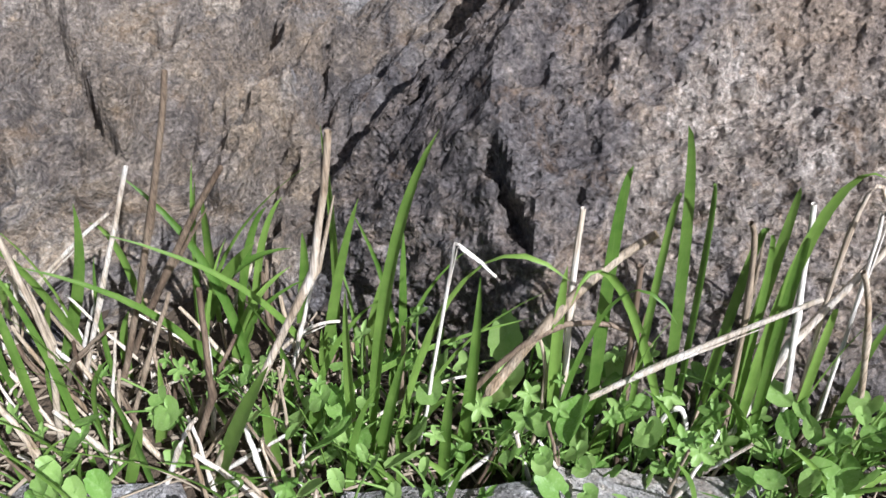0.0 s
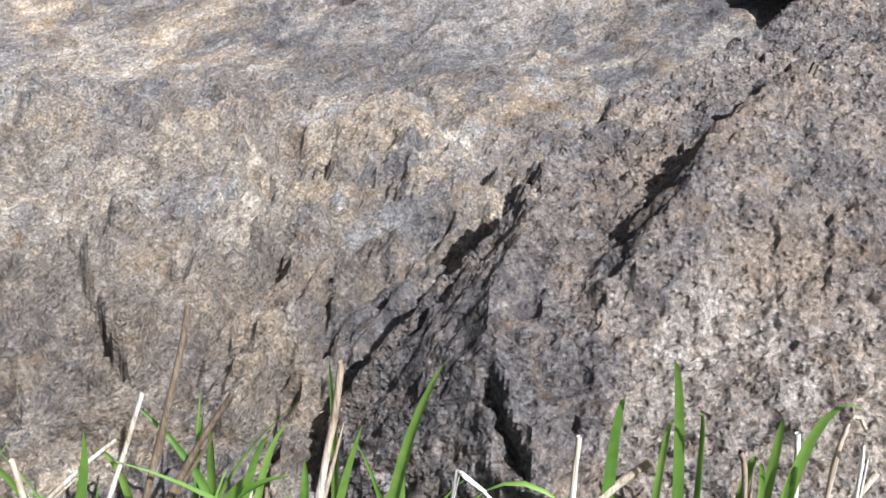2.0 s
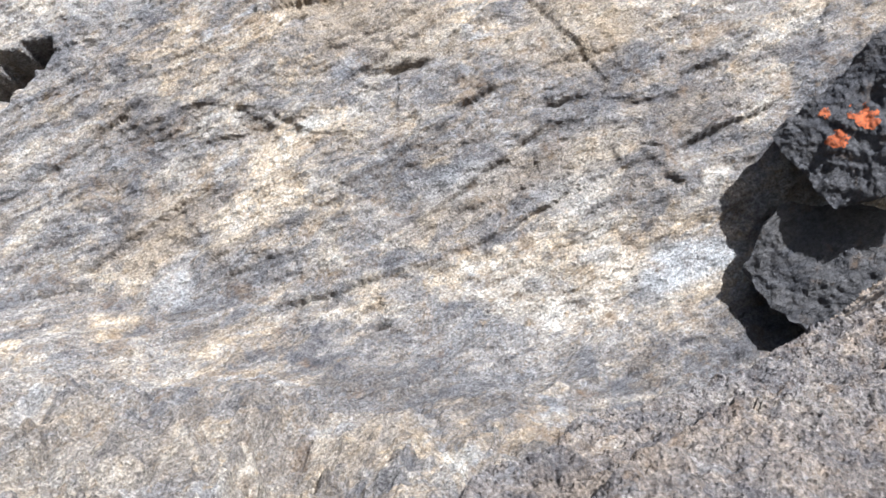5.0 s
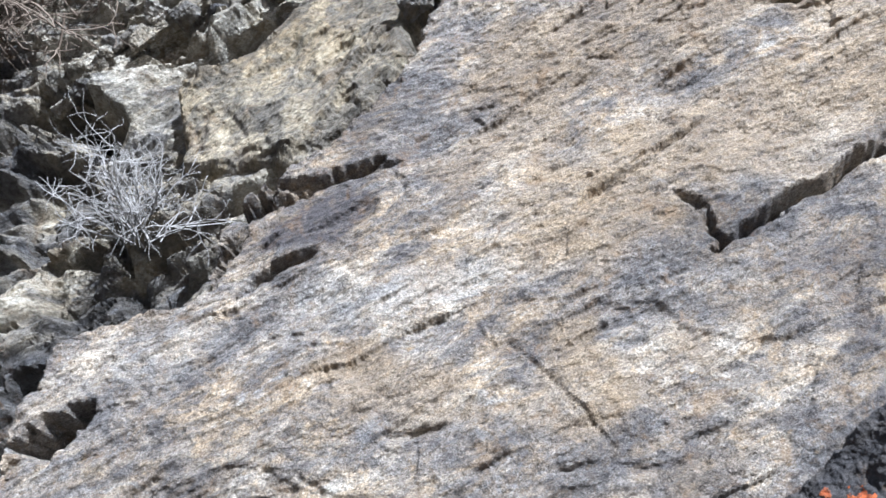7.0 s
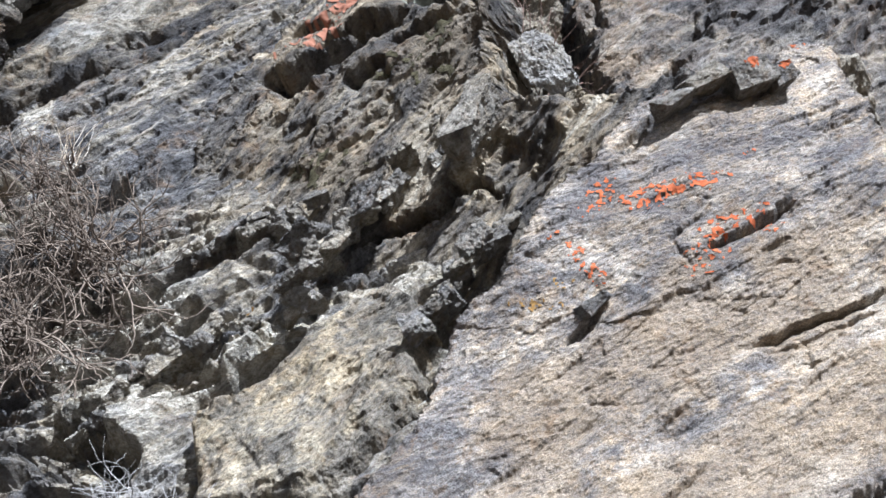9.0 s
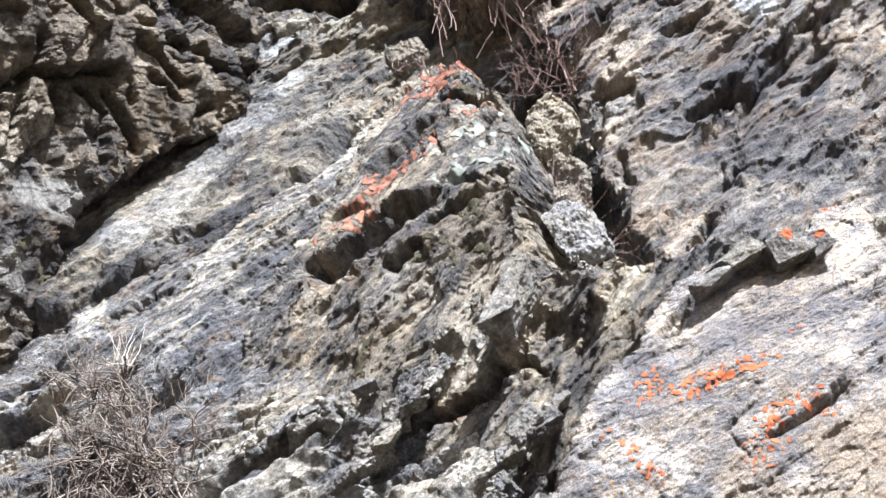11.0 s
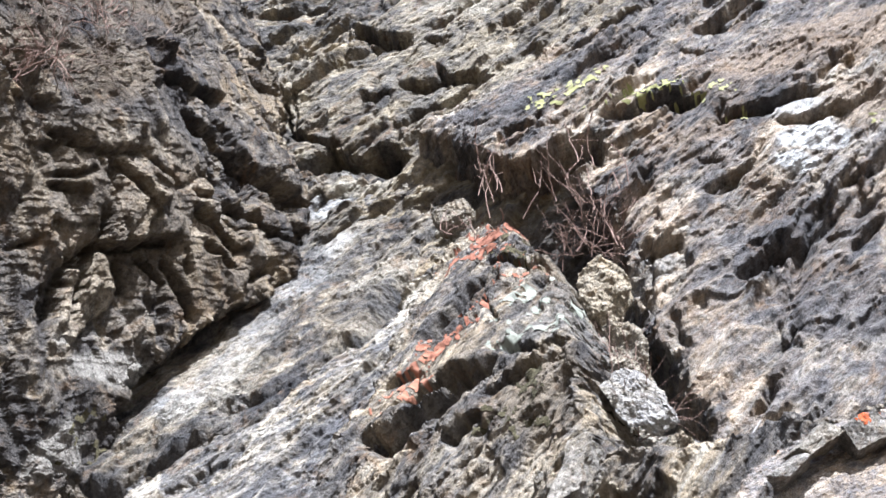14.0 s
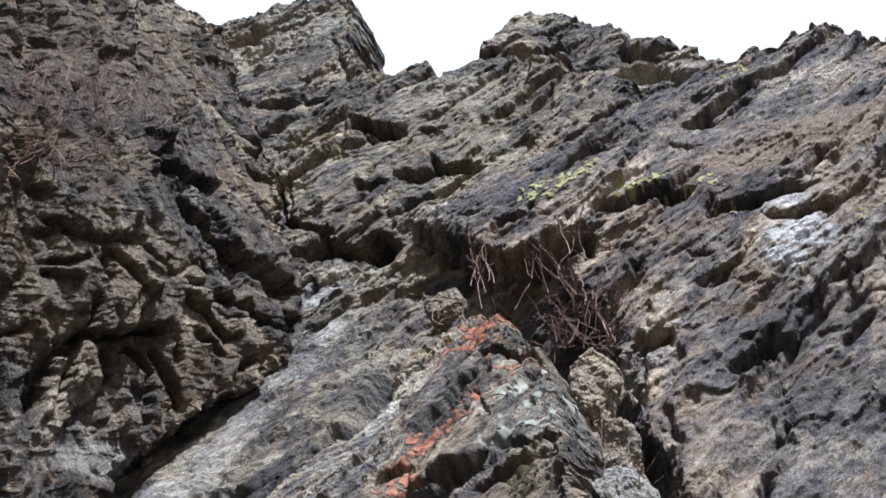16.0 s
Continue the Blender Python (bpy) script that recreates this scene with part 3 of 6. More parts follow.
SLAB_CRACKS = ([(-0.019, 1.767, 0.066, 1.693, 0.004, 0.01), (0.066, 1.693, 0.19, 1.549, 0.004, 0.012), (0.19, 1.549, 0.197, 1.415, 0.003, 0.006), (-0.4, 1.752, -0.358, 1.63, 0.004, 0.012), (-0.175, 1.08, -0.143, 1.096, 0.008, 0.03), (-0.105, 0.891, -0.012, 1.066, 0.004, 0.01), (0.015, 1.114, 0.12, 1.19, 0.003, 0.008), (-0.089, 1.811, -0.033, 1.735, 0.004, 0.01), (-0.494, 1.436, -0.387, 1.446, 0.004, 0.01), (-0.714, 2.035, -0.587, 2.16, 0.018, 0.12), (-0.587, 2.16, -0.297, 2.23, 0.007, 0.05), (-0.521, 2.248, -0.445, 2.31, 0.006, 0.05), (-0.598, 1.889, -0.458, 1.962, 0.01, 0.08), (-0.686, 1.882, -0.639, 2.019, 0.014, 0.08), (-0.889, 1.834, -0.829, 1.907, 0.01, 0.06), (-0.309, 2.221, -0.252, 2.106, 0.005, 0.015)] + [(0.33, 2.119, 0.398, 2.08, 0.01, 0.03), (0.388, 2.095, 0.432, 1.996, 0.012, 0.045), (-0.056, 1.796, -0.035, 1.738, 0.004, 0.01)])
# warm zones, then darker zones along the slab's foot
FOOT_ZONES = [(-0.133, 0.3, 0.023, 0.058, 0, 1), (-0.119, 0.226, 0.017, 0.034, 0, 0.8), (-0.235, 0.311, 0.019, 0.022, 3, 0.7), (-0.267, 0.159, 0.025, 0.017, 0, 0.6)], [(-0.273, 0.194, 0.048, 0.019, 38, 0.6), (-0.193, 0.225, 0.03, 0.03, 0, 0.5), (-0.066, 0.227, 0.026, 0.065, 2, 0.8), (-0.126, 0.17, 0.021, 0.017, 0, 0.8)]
SLAB_GAPS_LOW = [(-0.734, 1.14, -0.656, 1.215, 0.005, 0.0143), (-0.656, 1.215, -0.578, 1.267, 0.005, 0.0143), (-0.578, 1.267, -0.47, 1.345, 0.005, 0.0143), (-0.107, 0.897, -0.057, 0.999, 0.0036, 0.0167), (-0.057, 0.999, -0.012, 1.062, 0.0038, 0.0167), (-0.012, 1.062, 0.051, 1.134, 0.002, 0.0095), (0.051, 1.134, 0.119, 1.185, 0.002, 0.0095), (-0.175, 1.079, -0.144, 1.093, 0.0053, 0.0286), (-0.21, 1.538, -0.165, 1.569, 0.0043, 0.0143), (-0.165, 1.569, -0.124, 1.579, 0.0044, 0.0143), (-0.063, 1.481, 0.015, 1.531, 0.0032, 0.0143), (0.093, 1.495, 0.123, 1.499, 0.0031, 0.0095), (0.061, 1.698, 0.101, 1.638, 0.0022, 0.0095), (0.101, 1.638, 0.155, 1.571, 0.0022, 0.0095), (0.155, 1.571, 0.19, 1.551, 0.0021, 0.0095), (0.127, 1.744, 0.198, 1.806, 0.0045, 0.0143), (0.197, 1.513, 0.256, 1.51, 0.0028, 0.0143), (0.256, 1.51, 0.304, 1.523, 0.0028, 0.0143), (0.258, 1.428, 0.296, 1.424, 0.0041, 0.0143), (0.297, 1.372, 0.335, 1.366, 0.0041, 0.0143), (0.5, 1.668, 0.524, 1.681, 0.0035, 0.0143), (0.191, 1.539, 0.198, 1.414, 0.0017, 0.0071), (-0.083, 1.811, -0.038, 1.74, 0.0023, 0.0095), (-0.399, 1.739, -0.359, 1.636, 0.0034, 0.0095), (-0.248, 1.546, -0.23, 1.574, 0.0022, 0.0071), (-0.349, 1.166, -0.31, 1.18, 0.0028, 0.0095), (-0.186, 1.654, -0.141, 1.686, 0.0019, 0.0071)]
SLAB_GAPS_HIGH = [(0.399, 1.984, 0.431, 2.012, 0.0106, 0.06), (0.431, 2.012, 0.535, 2.083, 0.0108, 0.06), (0.535, 2.083, 0.659, 2.177, 0.011, 0.06), (0.659, 2.177, 0.873, 2.325, 0.0114, 0.06), (0.339, 2.12, 0.384, 2.078, 0.0081, 0.025), (0.384, 2.078, 0.418, 2.002, 0.0078, 0.025), (0.157, 2.113, 0.263, 2.192, 0.0046, 0.015), (0.263, 2.192, 0.418, 2.344, 0.0048, 0.015), (-0.693, 2.058, -0.562, 2.124, 0.0107, 0.12), (-0.562, 2.124, -0.462, 2.188, 0.0109, 0.12), (-0.462, 2.188, -0.329, 2.235, 0.011, 0.12), (-0.689, 1.884, -0.66, 1.983, 0.0113, 0.12), (-0.66, 1.983, -0.62, 2.074, 0.0116, 0.12), (-0.596, 1.879, -0.521, 1.925, 0.008, 0.06), (-0.521, 1.925, -0.445, 1.973, 0.0081, 0.06), (0.094, 2.722, 0.192, 2.817, 0.0122, 0.03), (0.617, 2.656, 0.764, 2.711, 0.007, 0.02), (0.764, 2.711, 0.968, 2.79, 0.007, 0.02), (0.023, 2.459, 0.088, 2.484, 0.0058, 0.015), (0.117, 2.546, 0.224, 2.52, 0.0052, 0.0125), (-0.322, 2.23, -0.28, 2.179, 0.0033, 0.01), (-0.28, 2.179, -0.252, 2.113, 0.0032, 0.01), (0.332, 2.434, 0.438, 2.476, 0.0056, 0.01), (-0.114, 2.121, 0.001, 2.202, 0.0026, 0.006), (0.272, 2.632, 0.475, 2.651, 0.0035, 0.0075), (0.476, 2.954, 0.416, 3.077, 0.005, 0.015), (-1.01, 1.486, -0.95, 1.55, 0.0286, 0.14), (-0.95, 1.55, -0.87, 1.611, 0.0289, 0.14)]
SLAB_GAPS_TOP = [(0.32, 3.487, 0.444, 3.665, 0.0183, 0.05), (0.444, 3.665, 0.574, 3.83, 0.019, 0.05), (0.661, 3.094, 0.739, 3.123, 0.0159, 0.035), (0.739, 3.123, 0.797, 3.164, 0.016, 0.035), (0.539, 3.036, 0.611, 3.082, 0.0106, 0.025), (0.949, 3.531, 1.129, 3.605, 0.0059, 0.02), (0.422, 3.059, 0.482, 3.13, 0.0066, 0.015)]
SLAB_GAPS_FOOT = [(-0.315, 0.215, -0.284, 0.242, 0.0031, 0.02), (-0.284, 0.242, -0.263, 0.272, 0.0032, 0.02), (-0.342, 0.241, -0.323, 0.292, 0.0023, 0.015), (-0.278, 0.167, -0.245, 0.192, 0.0034, 0.025), (-0.188, 0.268, -0.184, 0.296, 0.0028, 0.02), (-0.184, 0.296, -0.191, 0.342, 0.0029, 0.02), (-0.102, 0.261, -0.098, 0.298, 0.0023, 0.02), (-0.098, 0.298, -0.114, 0.412, 0.0025, 0.02), (-0.099, 0.41, -0.074, 0.447, 0.0027, 0.02), (-0.209, 0.524, -0.201, 0.577, 0.0031, 0.018), (-0.307, 0.415, -0.248, 0.368, 0.0026, 0.02), (-0.248, 0.368, -0.228, 0.357, 0.0026, 0.02), (-0.084, 0.374, -0.032, 0.356, 0.0031, 0.02), (-0.519, 0.635, -0.501, 0.662, 0.0087, 0.05), (-0.137, 0.186, -0.138, 0.24, 0.0022, 0.02), (-0.343, 0.864, -0.29, 0.816, 0.0039, 0.02), (-0.275, 0.273, -0.26, 0.294, 0.0023, 0.015), (-0.05, 0.511, -0.03, 0.539, 0.0018, 0.012), (-0.574, 0.892, -0.563, 0.93, 0.0024, 0.012), (-0.032, 0.365, -0.012, 0.39, 0.0047, 0.04), (-0.004, 0.416, 0.009, 0.438, 0.0044, 0.04), (-0.272, 0.216, -0.262, 0.227, 0.0031, 0.02), (-0.315, 0.182, -0.296, 0.191, 0.0026, 0.02), (-0.231, 0.244, -0.221, 0.262, 0.002, 0.015), (-0.222, 0.325, -0.221, 0.36, 0.002, 0.012), (-0.144, 0.297, -0.144, 0.328, 0.0019, 0.012)]
SLAB_ZONES = {"pale": [(-0.845, 1.377, 0.107, 0.071, 28, 0.2), (-0.703, 1.732, 0.182, 0.064, 16, 0.3), (-0.202, 1.876, 0.223, 0.054, 12, 0.5), (0.09, 1.632, 0.064, 0.028, 36, 0.8), (0.346, 1.228, 0.075, 0.042, 23, 0.9), (0.154, 1.352, 0.117, 0.048, 24, 0.4), (-0.024, 1.363, 0.079, 0.04, 13, 0.5), (-0.536, 1.16, 0.06, 0.047, 24, 0.5), (-0.427, 1.867, 0.109, 0.044, 35, 0.4), (-0.11, 1.897, 0.144, 0.055, 23, 0.3), (0.511, 2.171, 0.106, 0.037, 30, 0.3), (-0.561, 0.728, 0.021, 0.096, 5, 0.5), (-0.067, 0.49, 0.039, 0.03, 24, 0.4)],
              "warm": ([(-0.25, 0.36, 0.22, 0.2, 0, 0.4), (-0.35, 0.62, 0.25, 0.16, 20, 0.3), (0.181, 1.677, 0.094, 0.07, 26, 0.9), (0.135, 1.79, 0.077, 0.038, 31, 0.8), (-0.325, 1.701, 0.065, 0.046, 27, 0.7), (-0.617, 1.186, 0.06, 0.028, 41, 0.7), (-0.17, 1.606, 0.095, 0.047, 25, 0.5), (-0.443, 1.228, 0.063, 0.052, 4, 0.5), (-0.304, 1.707, 0.103, 0.052, 12, 0.8), (0.17, 1.705, 0.09, 0.07, 24, 0.8), (-0.033, 2.286, 0.19, 0.104, 25, 0.4), (-0.145, 0.314, 0.024, 0.042, 2, 0.4), (-0.121, 0.714, 0.091, 0.067, 47, 0.4), (-0.368, 0.448, 0.032, 0.056, 2, 0.3), (-0.119, 0.226, 0.017, 0.03, 0, 0.7), (0.454, 2.286, 0.684, 0.163, 27, 0.7), (-0.017, 2.327, 0.266, 0.1, 29, 0.6), (0.771, 2.552, 0.25, 0.079, 26, 0.6)] + [(0.559, 2.784, 0.656, 0.18, 23, 0.7), (0.081, 2.538, 0.388, 0.167, 24, 0.7), (-0.229, 0.327, 0.06, 0.045, 38, 0.35), (-0.132, 0.393, 0.053, 0.037, 40, 0.35), (-0.284, 0.223, 0.034, 0.026, 0, 0.35), (-0.128, 0.226, 0.031, 0.043, 2, 0.4), (-0.187, 0.186, 0.034, 0.026, 2, 0.3), (0.178, 1.662, 0.173, 0.08, 25, 0.7), (-0.255, 1.647, 0.154, 0.074, 25, 0.6), (0.134, 1.397, 0.263, 0.078, 28, 0.5), (-0.58, 1.234, 0.165, 0.065, 29, 0.5)]) + [(*z[:5], 0.5 * z[5]) for z in FOOT_ZONES[0]],
              # the zone at (-0.022, 0.228) paints in the shade beside the boulder
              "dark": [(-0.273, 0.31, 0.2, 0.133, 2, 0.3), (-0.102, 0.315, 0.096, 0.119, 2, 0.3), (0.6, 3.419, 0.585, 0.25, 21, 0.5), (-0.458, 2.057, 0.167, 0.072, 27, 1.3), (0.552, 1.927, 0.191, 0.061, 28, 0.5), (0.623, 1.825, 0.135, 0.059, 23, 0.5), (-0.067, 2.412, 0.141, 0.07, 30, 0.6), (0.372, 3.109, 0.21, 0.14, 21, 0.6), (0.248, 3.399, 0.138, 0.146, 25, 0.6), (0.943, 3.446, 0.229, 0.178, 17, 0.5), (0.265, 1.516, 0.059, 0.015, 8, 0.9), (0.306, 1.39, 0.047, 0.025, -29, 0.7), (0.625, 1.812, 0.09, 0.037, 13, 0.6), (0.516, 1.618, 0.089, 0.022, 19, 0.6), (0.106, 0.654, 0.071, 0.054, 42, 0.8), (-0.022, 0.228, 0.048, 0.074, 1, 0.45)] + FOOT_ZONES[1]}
SLAB_BEDS = broken(27, (0.16, 0.06, 0.024), (0.020, 0.014, 0.006), 0.006, 0.03, 3.0, 3, 0.35, 1.6, 0.003, 0.6)
FOOT_BLOCKS = broken(74, (0.10, 0.045, 0.018), (0.045, 0.036, 0.020), 0.014, 0.018, 1.6, 21, 0.5, 0.5, flat=0.6)


def slab_relief(u, s, p):
    """Even beds above, craggy weathered blocks towards the foot."""
    h, tone = SLAB_BEDS(u, s, p)
    low = np.flatnonzero((s < 1.05) & (u < 0.5))
    k = smooth(1.02, 0.62, s[low] + 0.12 * fbm(p[low] / 0.2, 3)) * smooth(0.45, 0.2, u[low])
    h2, tone2 = FOOT_BLOCKS(u[low], s[low], p[low])
    h[low] += k * h2
    tone[low] += 0.8 * k * (tone2 - tone[low])
    return h, tone


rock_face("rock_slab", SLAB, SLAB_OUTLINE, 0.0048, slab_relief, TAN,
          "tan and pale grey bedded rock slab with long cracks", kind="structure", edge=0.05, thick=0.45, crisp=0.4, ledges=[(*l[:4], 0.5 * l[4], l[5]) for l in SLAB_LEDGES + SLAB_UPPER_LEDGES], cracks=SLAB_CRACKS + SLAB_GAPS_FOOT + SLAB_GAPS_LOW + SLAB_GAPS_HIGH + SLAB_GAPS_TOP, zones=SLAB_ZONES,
          lichens=([("orange", 0.389, 3.242, 0.08, 0.045, 16, 0.85), ("orange", 0.531, 3.278, 0.086, 0.041, 8, 0.9), ("orange", 0.236, 3.264, 0.085, 0.032, 57, 0.75), ("orange", 0.615, 3.104, 0.087, 0.037, 19, 0.85), ("orange", 0.519, 3.008, 0.078, 0.027, -5, 0.8), ("orange", 0.697, 3.073, 0.04, 0.021, 7, 1), ("orange", 0.493, 2.943, 0.046, 0.022, -5, 0.7), ("orange", 0.842, 3.938, 0.06, 0.039, 40, 0.9), ("orange", 0.498, 3.847, 0.028, 0.029, -13, 0.9), ("orange", 1.033, 4.15, 0.04, 0.048, -13, 0.8), ("orange", 0.716, 3.436, 0.023, 0.027, -10, 0.7), ("orange", 0.15, 3.045, 0.037, 0.026, -52, 0.9), ("orange", 0.184, 2.961, 0.052, 0.025, -49, 0.9)] + [("orange", 0.086, 3.095, 0.021, 0.022, -5, 0.9), ("ochre", 0.015, 2.86, 0.064, 0.022, -4, 0.7), ("ochre", 0.109, 2.929, 0.032, 0.022, -4, 0.5)]))
BOULDER = Face(0, 0, -4, [(0.34, -0.15), (0.355, 0), (0.4, 0.09), (0.48, 0.168), (0.66, 0.225), (0.86, 0.25), (1, 0.29), (1.08, 0.38), (1.12, 0.5), (1.25, 0.56)])
BOULDER_OUTLINE = [(-0.10, 0.18), (-0.118, 0.30), (-0.112, 0.342), (-0.071, 0.404), (-0.038, 0.447), (0.002, 0.483), (0.028, 0.547), (0.092, 0.627), (0.118, 0.712), (0.268, 0.851), (0.33, 0.918), (0.5, 1.03), (1.15, 1.12), (1.15, 0), (-0.05, 0)]
BOULDER_RIDGE = [(0.06, 0.12), (0.025, 0.254), (0.003, 0.3), (-0.002, 0.345), (-0.002, 0.38), (0.005, 0.425), (0.02, 0.47), (0.04, 0.56)]
BOULDER_GROOVE = [(0.03, 0.372), (0.079, 0.436), (0.128, 0.516), (0.201, 0.619), (0.307, 0.736), (0.392, 0.817), (0.55, 0.93)]
BOULDER_CRACKS = [(-0.002, 0.337, 0.008, 0.3, 0.005, 0.035), (0.008, 0.3, 0.025, 0.258, 0.006, 0.045), (0.032, 0.375, 0.04, 0.347, 0.0022, 0.012), (0.091, 0.586, 0.097, 0.552, 0.0028, 0.02), (0.128, 0.512, 0.102, 0.466, 0.003, 0.015), (-0.066, 0.392, -0.05, 0.41, 0.006, 0.03), (-0.04, 0.43, -0.028, 0.447, 0.005, 0.03), (0.018, 0.505, 0.03, 0.54, 0.003, 0.02), (0.052, 0.341, 0.062, 0.326, 0.004, 0.006), (0.13, 0.281, 0.15, 0.275, 0.004, 0.004), (0.19, 0.44, 0.25, 0.47, 0.004, 0.006), (0.084, 0.366, 0.122, 0.384, 0.004, 0.005)]
BOULDER_GRAIN = broken(22, (0.16, 0.045, 0.014), (0.012, 0.008, 0.006), 0.012, 0.012, 1.3, 11, 0.2, 1.2, flat=0.15)


def beside(u, s, line):
    """Signed distance to an open line, positive on its left."""
    best, out = np.full(u.shape, 1e9), np.zeros(u.shape)
    for a, b in zip(line, line[1:]):
        t, across, n = segment(u, s, a, b)
        t = np.clip(t, 0, 1)
        d = np.hypot(u - a[0] - t * (b[0] - a[0]), s - a[1] - t * (b[1] - a[1]))
        out = np.where(d < best, np.sign(across) * d, out)
        best = np.minimum(best, d)
    return out


def boulder_relief(u, s, p):
    """A flank that falls away on one side of a sharp ridge, and a groove under a bulging front."""
    h, tone = BOULDER_GRAIN(u, s, p)
    wave = 0.012 * fbm(p / 0.05, 4, 0.6)
    flank = beside(u, s, BOULDER_RIDGE) + wave
    h = h - 0.85 * np.maximum(flank, 0) + 0.010 * np.exp(-(flank / 0.02) ** 2)
    bulge = -beside(u, s, BOULDER_GROOVE) + wave
    reach = smooth(0.36, 0.46, s)
    return h + reach * 0.050 * smooth(-0.008, 0.030, bulge) * (1 - 0.75 * smooth(0.03, 0.22, bulge)), tone


# first dark zone paints the groove's shade into the colour; second darkens the flank
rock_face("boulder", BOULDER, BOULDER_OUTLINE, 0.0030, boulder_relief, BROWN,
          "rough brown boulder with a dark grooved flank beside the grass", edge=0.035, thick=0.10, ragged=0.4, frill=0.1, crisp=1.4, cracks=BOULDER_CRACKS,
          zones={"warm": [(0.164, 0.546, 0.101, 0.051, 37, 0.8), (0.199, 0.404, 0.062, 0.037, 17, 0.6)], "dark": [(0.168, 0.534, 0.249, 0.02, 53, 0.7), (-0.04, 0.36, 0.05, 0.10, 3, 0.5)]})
BAND = Face(0, 0, 0, [(1.9, -0.3), (2.15, 0.5), (2.4, 1.3), (2.65, 2.1), (2.85, 2.9), (3.1, 3.8), (3.25, 4.7), (3.4, 5.5), (3.6, 6.4), (3.8, 7.4)])
TERRACE_BLOCKS = broken(30, (0.42, 0.16, 0.06), (0.13, 0.09, 0.045), 0.008, 0.05, 2.4, 1, 1.1, 0.6, flat=0.95)
TERRACE_BEDS = broken(42, (0.42, 0.15, 0.055), (0.07, 0.045, 0.026), 0.008, 0.05, 3.2, 6, 0.4, 1.2, 0.003, flat=0.9)


def terrace_relief(u, s, p):
    """Broken blocks below, calmer slate beds above."""
    h, tone = TERRACE_BLOCKS(u, s, p)
    up = np.flatnonzero(s > 2.9)
    k = smooth(3.1, 3.7, s[up] + 0.35 * (u[up] + 1.0) + 0.3 * fbm(p[up] / 0.4, 3))
    h2, tone2 = TERRACE_BEDS(u[up], s[up], p[up])
    h[up] += k * (h2 - h[up])
    tone[up] += k * (np.clip(tone2 + 0.08, 0, 1) - tone[up])
    return h, tone


